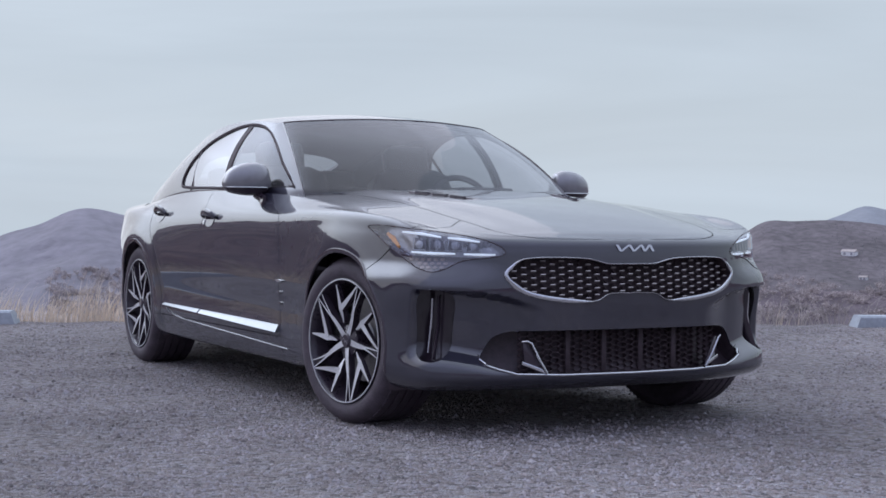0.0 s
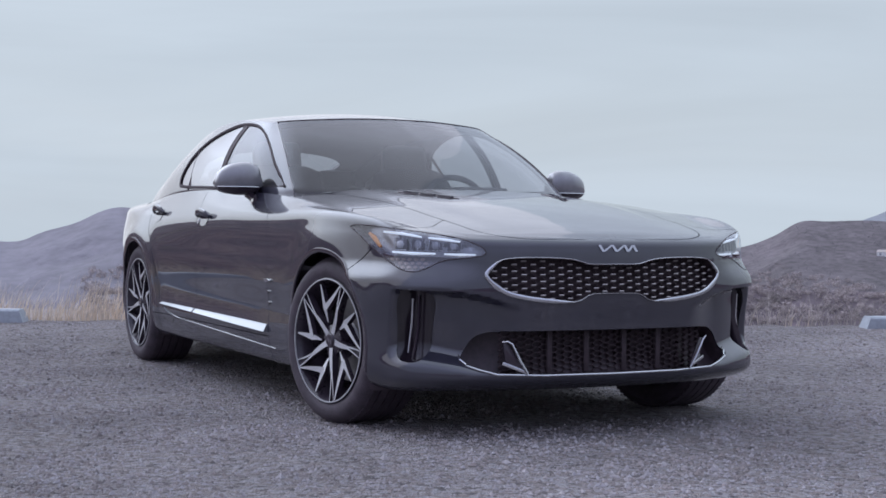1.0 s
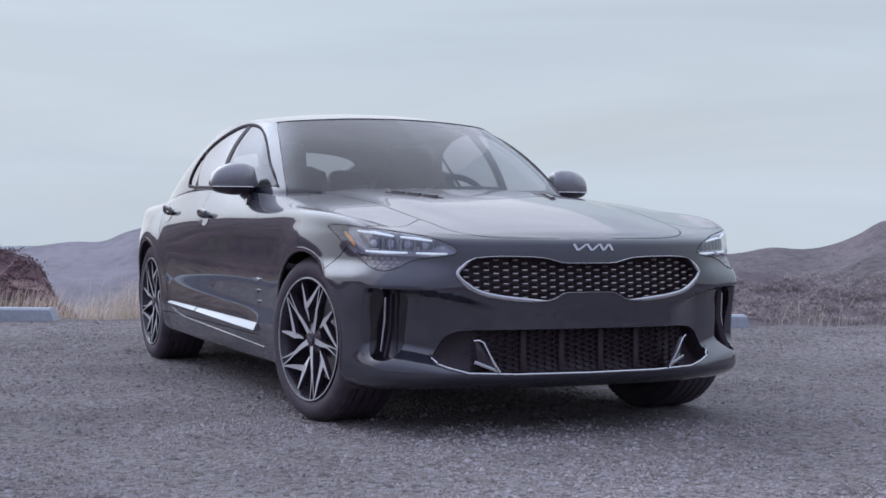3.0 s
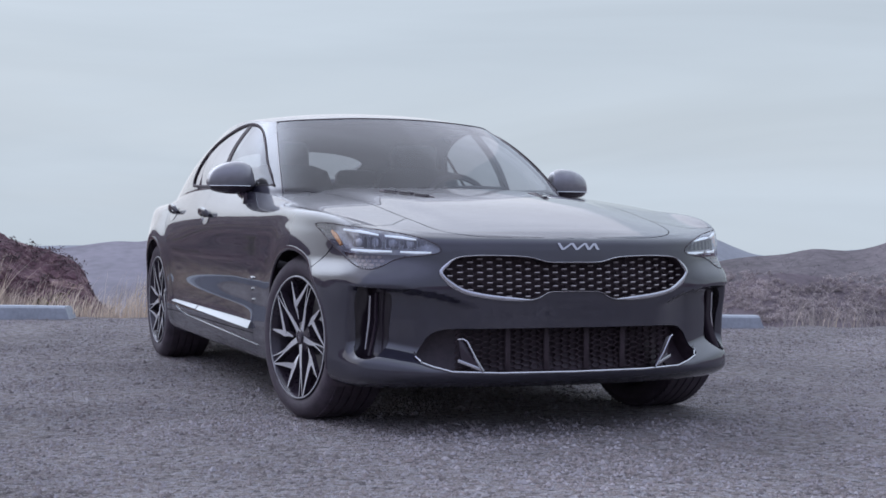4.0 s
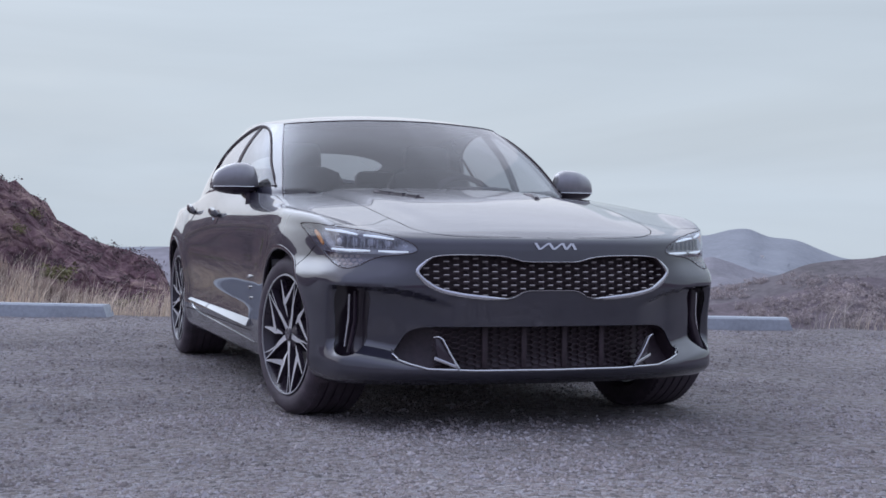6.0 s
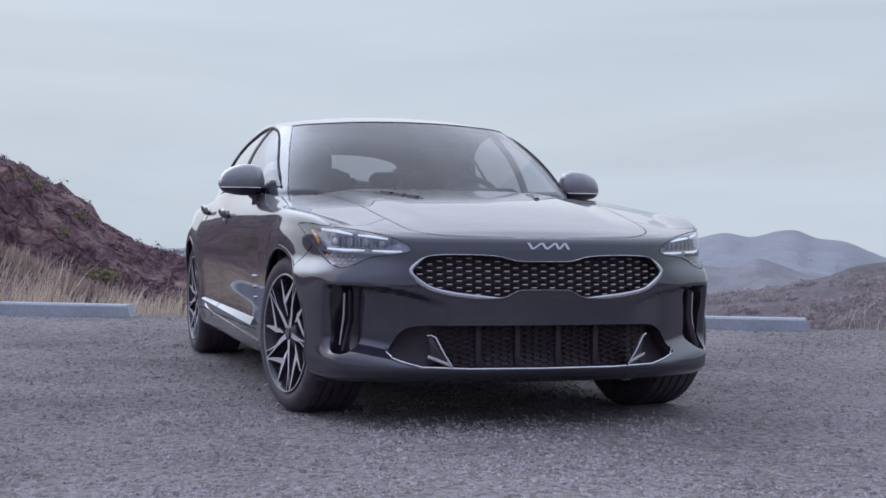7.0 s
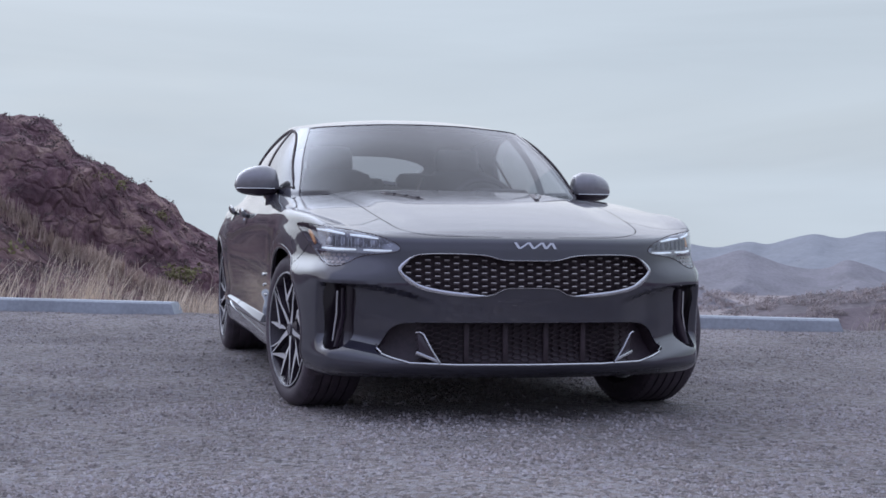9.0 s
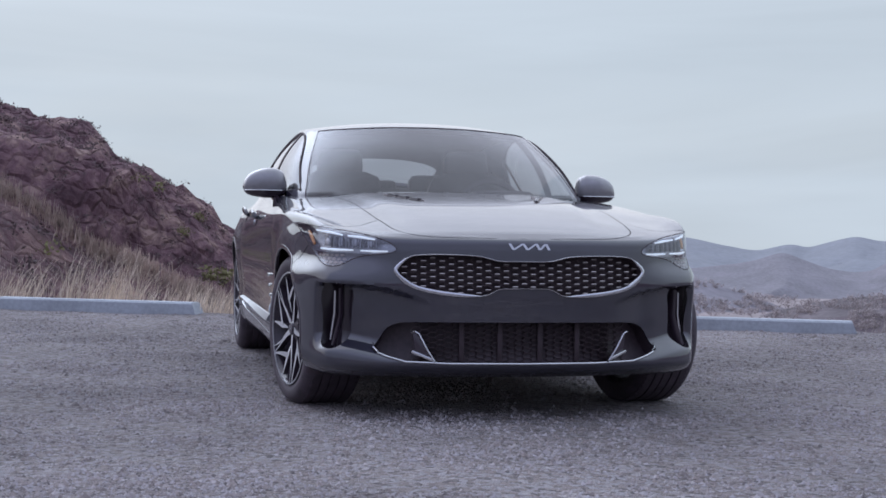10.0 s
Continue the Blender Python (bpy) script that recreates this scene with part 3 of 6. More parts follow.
def build_grass():
    rng = random.Random(8)
    spots = []
    # thick belt behind the stops, thinner between and beyond them
    for lo, hi, count, k, near, far in ((-4.2, -1.0, 2700, 1.2, 0.35, 2.2), (-1.0, -0.1, 420, 0.8, 0.35, 1.6), (-0.1, 1.9, 1700, 0.75, 0.15, 1.8), (-7.5, -4.0, 2600, 1.1, 0.5, 3.0), (1.9, 5.0, 260, 0.4, 0.5, 2.0), (4.9, 8.5, 70, 0.5, 0.25, 1.2)):
        clumps = [(rng.uniform(lo, hi), rng.uniform(near, far), rng.uniform(0.6, 1.15)) for _ in range(max(6, count // 85))]
        for _ in range(count):
            c = rng.choice(clumps)
            s, b = c[0] + rng.gauss(0, 0.13), c[1] + rng.gauss(0, 0.10)
            if b < 0.14:
                continue
            p = KERB[0] + KERB[1] * s + Vector((-0.9075, 0.42)) * b
            spots.append((p.x, p.y, c[2] * k))
    blades("dry_grass", spots, STRAW, "tall dry straw-coloured grass beyond the lot", 5, 0.52, 0.0035, 0.5)
    twigs = []
    for _ in range(260):
        s, b = rng.choice((5.35, 5.6, 5.85, 6.1, 6.4, 2.3)) + rng.gauss(0, 0.14), 0.25 + abs(rng.gauss(0, 0.2))
        p = KERB[0] + KERB[1] * s + Vector((-0.9075, 0.42)) * b
        twigs.append((p.x, p.y, rng.uniform(0.45, 1.25)))
    blades("dry_twigs", twigs, TWIG, "sparse bent dry weed stalks", 9, 0.36, 0.003, 1.1, 3.0)
    # grass on the spur and the foot of the hillside
    far = []
    for _ in range(2000):
        a = rng.uniform(172, 192)
        d = rng.uniform(17, 36) if rng.random() < 0.07 else 35.9 - abs(rng.gauss(0, 0.5))
        far.append((a, d))
    verts_on(far)


def drop_to(tree, x, y):
    p = tree.ray_cast(Vector((x, y, 300)), Vector((0, 0, -1)))
    return p[0]


def verts_on(spots):
    """Coarse grass tufts that stand on the spur."""
    rng = random.Random(4)
    ob = bpy.data.objects["grassy_spur"]
    tree = BVHTree.FromPolygons([v.co for v in ob.data.vertices], [p.vertices for p in ob.data.polygons])
    verts, faces = [], []
    for a, d in spots:
        x, y = EYE.x + d * math.cos(radians(a)), EYE.y + d * math.sin(radians(a))
        p = drop_to(tree, x, y)
        if p is None:
            continue
        for _ in range(3):
            h, w = rng.uniform(0.12, 0.36), rng.uniform(0.012, 0.03)
            t = rng.uniform(0, 6.283)
            i = len(verts)
            ox, oy = rng.gauss(0, 0.15), rng.gauss(0, 0.15)
            verts += [(p.x + ox - w, p.y + oy, p.z - 0.05), (p.x + ox + w, p.y + oy + w, p.z - 0.05), (p.x + ox + 0.3 * h * math.cos(t), p.y + oy + 0.3 * h * math.sin(t), p.z + h)]
            faces.append((i, i + 1, i + 2))
    me = bpy.data.meshes.new("spur_grass")
    me.from_pydata(verts, [], faces)
    me.materials.append(HAY)
    tagged(new("spur_grass", me), "dry straw-coloured grass on the spur", "grass", kind="stuff")


def leaf_clumps(name, centres, mat, label, seed, leaves, category="shrubs", fine=1.0):
    """Shrubs made of many small tilted leaves round several stems; centres are (point, radius)."""
    rng = random.Random(seed)
    verts, faces = [], []
    for c, r in centres:
        lobes = [(c + Vector((rng.gauss(0, 0.45), rng.gauss(0, 0.45), rng.uniform(0.1, 0.8))) * r, r * rng.uniform(0.35, 0.7)) for _ in range(5)]
        for _ in range(leaves):
            o, q = rng.choice(lobes)
            d = Vector((rng.gauss(0, 1), rng.gauss(0, 1), rng.gauss(0.2, 0.8))).normalized()
            p = o + d * q * rng.uniform(0.6, 1.15)
            s = r * rng.uniform(0.10, 0.24) * fine
            u = Vector((rng.gauss(0, 1), rng.gauss(0, 1), rng.gauss(0, 1))).normalized()
            w = u.cross(d).normalized() if u.cross(d).length > 1e-3 else Vector((0, 0, 1))
            i = len(verts)
            verts += [tuple(p - u * s), tuple(p + w * s * 0.5), tuple(p + u * s), tuple(p - w * s * 0.5)]
            faces.append((i, i + 1, i + 2, i + 3))
    me = bpy.data.meshes.new(name)
    me.from_pydata(verts, [], faces)
    me.materials.append(mat)
    return tagged(new(name, me), label, category, kind="stuff")


def build_shrubs():
    rng = random.Random(31)
    ob = bpy.data.objects["hillside"]
    tree = BVHTree.FromPolygons([v.co for v in ob.data.vertices], [p.vertices for p in ob.data.polygons])
    dark, olive = [], []
    for _ in range(3600):
        a, d = rng.uniform(170.5, 192), 78 - 52 * rng.random() ** 1.2
        x, y = EYE.x + d * math.cos(radians(a)), EYE.y + d * math.sin(radians(a))
        p = drop_to(tree, x, y)
        if p is None:
            continue
        r = rng.uniform(0.12, 0.40) * (0.7 + d / 160)
        p = p - Vector((0, 0, 0.5 * r))
        (olive if rng.random() < 0.10 and d < 60 else dark).append((p, r))
    spur = bpy.data.objects["grassy_spur"]
    st = BVHTree.FromPolygons([v.co for v in spur.data.vertices], [p.vertices for p in spur.data.polygons])
    for k in range(420):
        a, d = rng.uniform(171, 190), rng.uniform(18, 34.5)
        p = drop_to(st, EYE.x + d * math.cos(radians(a)), EYE.y + d * math.sin(radians(a)))
        if p is not None:
            (olive if k % 9 == 0 else dark).append((p - Vector((0, 0, 0.1)), rng.uniform(0.15, 0.42)))
    # broader bushes in the hollow at the foot of the slope
    for k in range(34):
        a, d = rng.uniform(173, 180), rng.uniform(56, 72)
        p = drop_to(tree, EYE.x + d * math.cos(radians(a)), EYE.y + d * math.sin(radians(a)))
        if p is not None:
            r = rng.uniform(0.40, 0.75)
            for _ in range(3):
                olive.append((p + Vector((rng.gauss(0, 0.6), rng.gauss(0, 0.6), 0.0)) * r, r * rng.uniform(0.5, 0.9)))
    leaf_clumps("brush", dark, LEAF, "dark dry brush on the rocky hillside", 1, 34)
    leaf_clumps("green_brush", olive, LEAF_OLIVE, "olive green brush on the hillside", 2, 60)
    # trees scattered over the valley and along the low ridge
    ground = bpy.data.objects["ground"]
    gt = BVHTree.FromPolygons([v.co for v in ground.data.vertices], [p.vertices for p in ground.data.polygons])
    low = bpy.data.objects["low_ridge"]
    lt = BVHTree.FromPolygons([v.co for v in low.data.vertices], [p.vertices for p in low.data.polygons])
    bank = bpy.data.objects["brown_bank"]
    kt = BVHTree.FromPolygons([v.co for v in bank.data.vertices], [p.vertices for p in bank.data.polygons])
    sheets = [gt, lt, kt]
    for name in ("scrub_hill", "hill"):
        me = bpy.data.objects[name].data
        sheets.append(BVHTree.FromPolygons([v.co for v in me.vertices], [p.vertices for p in me.polygons]))
    woods = []
    for _ in range(5200):
        az, el = rng.uniform(133, 167), -1.9 - 2.3 * rng.random() ** 0.8
        if noise.noise((az * 0.5, el * 2.2, 3.0)) < -0.2:
            continue
        way = Vector((math.cos(radians(az)) * math.cos(radians(el)), math.sin(radians(az)) * math.cos(radians(el)), math.sin(radians(el))))
        hits = [q for q in (tree_.ray_cast(EYE, way) for tree_ in sheets) if q[0] is not None]
        if not hits:
            continue
        p, _, _, d = min(hits, key=lambda q: q[3])
        if d > 35:
            woods.append((p, min(3.5, d * math.tan(radians(rng.uniform(0.06, 0.20))))))
    scrub = []
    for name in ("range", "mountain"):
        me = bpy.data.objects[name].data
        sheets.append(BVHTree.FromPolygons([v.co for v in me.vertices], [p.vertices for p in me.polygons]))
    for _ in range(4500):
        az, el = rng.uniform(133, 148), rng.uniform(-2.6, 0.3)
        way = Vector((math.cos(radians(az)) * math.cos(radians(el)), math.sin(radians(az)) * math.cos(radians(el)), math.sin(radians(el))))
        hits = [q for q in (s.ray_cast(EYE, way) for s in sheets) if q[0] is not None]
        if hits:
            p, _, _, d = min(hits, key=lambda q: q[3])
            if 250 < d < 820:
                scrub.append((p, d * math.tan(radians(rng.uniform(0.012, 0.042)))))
    leaf_clumps("hill_scrub", scrub, SCRUB, "scrub dotted over the far hills, greyed by painted haze", 6, 14, "shrubs", 1.5)
    leaf_clumps("far_trees", woods, WOODS, "distant trees scattered over the valley, paled by painted haze", 3, 80, "trees", 0.9)


def house(at, turn, size, label):
    ob = holder("house", label, "house", pose(*at, 0, 0, turn))
    w, d, h = size
    part("wall", box_bm((w, d, h), (0, 0, h / 2), 0.02), WALL, ob)
    roof = prism_bm([(-d / 2 - 0.3, h), (d / 2 + 0.3, h), (0, h + d * 0.22)], w + 0.6, lambda u, v, q: Vector((q - w / 2 - 0.3, u, v)))
    part("roof", roof, TILE, ob)
    n = max(2, int(w / 2.2))
    for k in range(n):
        x = -w / 2 + w * (k + 0.5) / n
        for s in (-1, 1):
            part("window", box_bm((0.9, 0.06, 1.0), (x, s * (d / 2 + 0.01), h * 0.55), 0.01), PANE, ob)
    return ob


def build_houses():
    for az, el, dist, size, base in ((137.2, -1.14, 560, (5.0, 3.5, 1.7), "scrub_hill"), (136.7, -2.03, 430, (2.0, 1.8, 1.0), "scrub_hill"), (149.24, -1.26, 1500, (3.2, 3, 2.2), "mountain"), (146.6, -2.55, 560, (2.4, 2, 1.0), "ground"), (143.9, -2.5, 520, (2.2, 2, 0.9), "ground")):
        ob = bpy.data.objects[base]
        tree = BVHTree.FromPolygons([v.co for v in ob.data.vertices], [p.vertices for p in ob.data.polygons])
        way = Vector((math.cos(radians(az)) * math.cos(radians(el)), math.sin(radians(az)) * math.cos(radians(el)), math.sin(radians(el))))
        p = tree.ray_cast(EYE, way)[0]
        if p is None:
            p = EYE + way * dist
        k = (p - EYE).length / dist
        house((p.x, p.y, p.z - 0.5), az + 70, tuple(q * k for q in size), "small white house with a pale roof on the slope")


build_ground()
build_gravel()
build_hills()
build_stops()
build_grass()
build_shrubs()
build_houses()

# ---- car: body surface ----
WHEEL_F, WHEEL_R = (0.05, 0.326), (-2.775, 0.328)
# plan of the body at half height: (x, half width), from the nose round the side to the tail
PLAN = [(0.795, 0), (0.785, 0.25), (0.755, 0.45), (0.695, 0.635), (0.572, 0.806), (0.40, 0.872), (0.05, 0.905), (-0.55, 0.900), (-1.2, 0.895), (-1.9, 0.892), (-2.45, 0.893), (-2.85, 0.898), (-3.30, 0.83), (-3.65, 0.70), (-3.82, 0.42), (-3.86, 0)]
# the rows of the side: height at nose, flank, tail; push of the nose; inset of the flank
ROWS = [(0.175, 0.175, 0.24, -0.10, 0.09), (0.195, 0.190, 0.26, -0.042, 0.045), (0.226, 0.215, 0.29, 0.002, 0.028), (0.250, 0.26, 0.33, 0.004, 0.015), (0.33, 0.33, 0.40, -0.012, 0.008), (0.42, 0.43, 0.50, -0.008, 0.009), (0.54, 0.56, 0.60, 0.004, 0.0), (0.64, 0.68, 0.70, -0.003, 0.003), (0.705, 0.78, 0.79, -0.008, 0.008), (0.736, 0.845, 0.86, -0.016, 0.026)]
# the shoulder: hood front edge, fender crest, belt, tail edge
SHOULDER = [(0.752, 0, 0.750), (0.741, 0.25, 0.753), (0.705, 0.44, 0.757), (0.645, 0.585, 0.764), (0.515, 0.708, 0.783), (0.33, 0.774, 0.808), (0.05, 0.820, 0.848), (-0.55, 0.808, 0.908), (-1.2, 0.800, 0.942), (-1.9, 0.801, 0.955), (-2.5, 0.774, 0.938), (-2.9, 0.738, 0.908), (-3.25, 0.70, 0.885), (-3.5, 0.58, 0.91), (-3.66, 0.36, 0.93), (-3.70, 0, 0.935)]
HOOD_Z = [(-0.95, 0.945), (-0.8, 0.950), (-0.55, 0.948), (-0.3, 0.930), (0.0, 0.900), (0.3, 0.857), (0.5, 0.820), (0.64, 0.788), (0.71, 0.768), (0.752, 0.750)]
ROWS_AT = np.concatenate([np.linspace(0, 3, 13)[:-1], np.linspace(3, 8, 62)[:-1], np.linspace(8, 10 - 1e-9, 15)])
STEPS = np.concatenate([np.linspace(0, 1, 8)[:-1], np.linspace(1, 2, 15)[:-1], np.linspace(2, 6, 121)[:-1], np.linspace(6, 15 - 1e-9, 112)])


def smooth01(t):
    t = min(1.0, max(0.0, t))
    return t * t * (3 - 2 * t)


def flank_wave(x, y, z):
    """Outward swelling of the wheel arches and the crease of the doors."""
    out = 0.0
    for cx, cz in (WHEEL_F, WHEEL_R):
        r = math.hypot(x - cx, z - cz)
        amp = 0.011 * (1 - 0.85 * smooth01((cx - x - 0.12) / 0.22)) if cx > -1 else 0.011
        out += amp * math.exp(-((r - 0.385) / 0.075) ** 2) * smooth01((z - 0.16) / 0.12) * smooth01((0.56 - abs(x - cx)) / 0.2)
    if -2.5 < x < -0.3:
        k = smooth01((x + 2.5) / 0.3) * smooth01((-0.5 - x) / 0.45)
        out -= k * 0.004 * math.exp(-((z - 0.44 + 0.02 * (x + 1.4)) / 0.10) ** 2)
        out += k * 0.008 * math.exp(-((z - 0.325) / 0.03) ** 2)
    return out


def front_wave(x, y, z):
    """Hollow between the wing-shaped crease and the lower lip of the bumper, at each front corner."""
    crease = curve_at([(0.0, 0.50), (0.28, 0.485), (0.40, 0.50), (0.52, 0.535), (0.62, 0.552), (0.80, 0.56)], y)
    deep = 0.054 * smooth01((y - 0.36) / 0.20) * smooth01((0.825 - y) / 0.03)
    swell = 0.018 * smooth01((y - 0.50) / 0.26) * smooth01((0.835 - y) / 0.07) * min(1.0, max(0.0, (0.672 - z) / 0.105)) ** 1.4
    deep *= 1 - 0.18 * smooth01((crease - 0.022 - z) / 0.10)
    return swell - (deep + 0.55 * swell) * smooth01((crease - z) / 0.024) * smooth01((z - 0.246 - 0.030 * smooth01((y - 0.55) / 0.2)) / (0.048 + 0.030 * smooth01((y - 0.50) / 0.12)))


def body_rows():
    """Control rows of the side, nose to tail, bottom to shoulder."""
    lean = [0, 0, 0, 0.06, 0.3, 0.72, 1, 1, 1, 1, 1, 1, 1, 1, 1, 1]
    tail = [0] * 11 + [0.15, 0.6, 1, 1, 1]
    rows = []
    haunch = [0] * 9 + [0.3, 0.8, 1.0, 0.8, 0.4, 0, 0]
    for zn, zs, zt, push, inset in ROWS:
        row = []
        turn = 0.034 * smooth01((zs - 0.70) / 0.14)
        for (x, y), f, t, h in zip(PLAN, lean, tail, haunch):
            y -= turn * h
            z = zn * (1 - f) + zs * f
            z = z * (1 - t) + zt * t
            row.append((x + push * (1 - f) + 0.25 * inset * t, y - inset * f * (1 - 0.5 * t) + push * 0.4 * (1 - f) * (y / 0.75), z))
        rows.append(row)
    rows.append(SHOULDER)
    return rows


def side_skin():
    """Half of the body side (y > 0), from nose to tail and from sill to shoulder."""
    cols = np.array([spline(r, 0, STEPS) for r in body_rows()])
    pts = np.array([spline(cols[:, j], 0, ROWS_AT) for j in range(len(STEPS))])
    for row in pts:
        for p in row:
            if p[1] > 0.6:
                p[1] += flank_wave(*p)
            if p[0] > -0.1:
                p[1] -= 0.033 * smooth01((p[2] - 0.585) / 0.08) * smooth01((p[0] - 0.0) / 0.42) * smooth01((p[1] - 0.45) / 0.25)
            if p[0] > 0.3 and p[2] < 0.68:
                d = front_wave(*p)
                way = Vector((1.0, 0.0)).lerp(Vector((0.8, 0.6)), smooth01((p[1] - 0.5) / 0.3))
                p[0] += d * way.x
                p[1] += d * way.y
    pts[0, :, 1] = 0.0
    pts[-1, :, 1] = 0.0
    return pts


def hood_height(x, y, edge_y, edge_z):
    t = min(1.0, abs(y) / max(0.02, edge_y))
    z = curve_at(HOOD_Z, x)
    z += (edge_z - z) * t**2.3
    # a raised middle between two soft creases that run in towards the nose
    c = 0.40 + 0.10 * smooth01((0.75 - x) / 1.2)
    k = smooth01((0.70 - x) / 0.5)
    z += 0.010 * k * (1 - smooth01((abs(y) - c + 0.055) / 0.11)) - 0.003 * k
    return z


def top_skin(shoulder):
    """Half of the hood and fender tops, between the shoulder and the middle line."""
    rows = []
    for x, y, z in shoulder:
        if x < -0.95:
            break
        n = 26
        rows.append([(x, y * (1 - k / n), z if k == 0 else hood_height(x, y * (1 - k / n), y, z)) for k in range(n + 1)])
    return rows


# ---- car: cabin surface ----
CABIN_BASE = [(-0.50, 0, 0.93), (-0.53, 0.25, 0.93), (-0.60, 0.48, 0.932), (-0.70, 0.635, 0.935), (-0.79, 0.715, 0.938), (-0.90, 0.760, 0.942), (-1.25, 0.795, 0.948), (-1.7, 0.800, 0.955), (-2.2, 0.788, 0.953), (-2.6, 0.764, 0.934), (-2.95, 0.728, 0.904), (-3.25, 0.665, 0.884), (-3.48, 0.42, 0.935), (-3.55, 0, 0.94)]
ROOF_EDGE = [(-1.22, 0, 1.312), (-1.235, 0.20, 1.309), (-1.27, 0.37, 1.301), (-1.325, 0.505, 1.293), (-1.385, 0.575, 1.286), (-1.45, 0.598, 1.290), (-1.65, 0.602, 1.309), (-1.9, 0.600, 1.314), (-2.25, 0.592, 1.294), (-2.6, 0.572, 1.238), (-2.95, 0.535, 1.14), (-3.25, 0.48, 1.04), (-3.48, 0.34, 0.99), (-3.54, 0, 0.99)]
ROOF_Z = [(-3.7, 0.94), (-3.3, 1.08), (-2.9, 1.225), (-2.5, 1.318), (-2.1, 1.356), (-1.8, 1.362), (-1.5, 1.350), (-1.3, 1.325), (-1.22, 1.312)]
GU = 150


def cabin_skin():
    """Half of the glasshouse: rows from the belt up to the roof edge."""
    base, top = spline(CABIN_BASE, GU), spline(ROOF_EDGE, GU)
    rows = []
    for b, t in zip(base, top):
        b, t = Vector(b), Vector(t)
        side = Vector((0, 1, 0)) if b.x < -0.8 else Vector((1, 0.4, 0)).normalized()
        row = [b + Vector((0.01, 0.002, -0.03)) * (1 if b.y > 0.3 else 0.3)]
        for k in range(25):
            s = k / 24
            row.append(b.lerp(t, s) + (side * 0.028 + Vector((0, 0, 0.012))) * math.sin(math.pi * s))
        rows.append(row)
    for r in (rows[0], rows[-1]):
        for p in r:
            p.y = 0.0
    return rows


def roof_skin():
    rows = []
    for x, y, z in spline(ROOF_EDGE, GU):
        zc = max(curve_at(ROOF_Z, x), z)
        rows.append([(x, y * (1 - k / 16), z + (zc - z) * (1 - (1 - k / 16) ** 2.2)) for k in range(17)])
    return rows

# ---- car: cutting the surface into panels ----
DIAG = (Vector((1, -1, 0)).normalized(), Vector((0, 0, 1)))   # across the front corner
SIDE = (Vector((1, 0, 0)), Vector((0, 0, 1)))
FRONT = (Vector((0, 1, 0)), Vector((0, 0, 1)))
TOP = (Vector((1, 0, 0)), Vector((0, 1, 0)))


def flat(v, view):
    return (v.dot(view[0]), v.dot(view[1]))


def inside(p, poly):
    x, y = p
    hit = False
    j = len(poly) - 1
    for i in range(len(poly)):
        (xi, yi), (xj, yj) = poly[i], poly[j]
        if (yi > y) != (yj > y) and x < (xj - xi) * (y - yi) / (yj - yi) + xi:
            hit = not hit
        j = i
    return hit


def cut(bm, line, view, wanted, closed=True):
    """Splits the faces that the flat line crosses, seen in that view."""
    depth = view[0].cross(view[1])
    n = len(line)
    for i in range(n if closed else n - 1):
        (ax, ay), (bx, by) = line[i], line[(i + 1) % n]
        lo = (min(ax, bx) - 1e-4, min(ay, by) - 1e-4)
        hi = (max(ax, bx) + 1e-4, max(ay, by) + 1e-4)
        a = view[0] * ax + view[1] * ay
        way = view[0] * (bx - ax) + view[1] * (by - ay)
        if way.length < 1e-6:
            continue
        fs = []
        for f in bm.faces:
            if not wanted(f):
                continue
            q = [flat(v.co, view) for v in f.verts]
            if min(c[0] for c in q) > hi[0] or max(c[0] for c in q) < lo[0] or min(c[1] for c in q) > hi[1] or max(c[1] for c in q) < lo[1]:
                continue
            fs.append(f)
        if fs:
            geom = list({x for f in fs for x in (*f.verts, *f.edges)}) + fs
            bmesh.ops.bisect_plane(bm, geom=geom, dist=1e-5, plane_co=a, plane_no=way.cross(depth).normalized())


def taken(bm, keep):
    """A copy of the bmesh with only the faces that keep() accepts."""
    b2 = bm.copy()
    bmesh.ops.delete(b2, geom=[f for f in b2.faces if not keep(f)], context="FACES")
    return b2


def hemmed(bm, gap=0.0022, deep=0.016, keep_mid=True):
    """Draws the panel in from its neighbours and turns its edges inwards, so that a real gap shows."""
    bm.normal_update()
    es = [e for e in bm.edges if e.is_boundary and not (keep_mid and all(abs(v.co.y) < 1e-3 for v in e.verts))]
    push, norm = {}, {}
    for e in es:
        for v in e.verts:
            if v not in norm:
                area = sum(f.calc_area() for f in v.link_faces)
                norm[v] = sum((f.normal * f.calc_area() for f in v.link_faces), Vector()).normalized() if area > 0 else v.normal.copy()
    for e in es:
        p, q = e.verts
        t = (q.co - p.co)
        if t.length < 1e-7:
            continue
        s = (norm[p] + norm[q]).cross(t).normalized()
        mid = e.link_faces[0].calc_center_median()
        if s.dot(mid - (p.co + q.co) / 2) < 0:
            s = -s
        for v in e.verts:
            push.setdefault(v, []).append(s * t.length)
    for v, ss in push.items():
        d = sum(ss, Vector())
        if d.length > 1e-9:
            d = d.normalized() * gap
            if abs(v.co.y) < 1e-3:
                d.y = 0
            v.co += d
    r = bmesh.ops.extrude_edge_only(bm, edges=es)
    for v in r["geom"]:
        if isinstance(v, bmesh.types.BMVert):
            ns = [norm[o.other_vert(v)] for o in v.link_edges if o.other_vert(v) in norm]
            v.co -= (ns[0] if ns else v.normal) * deep
    return bm


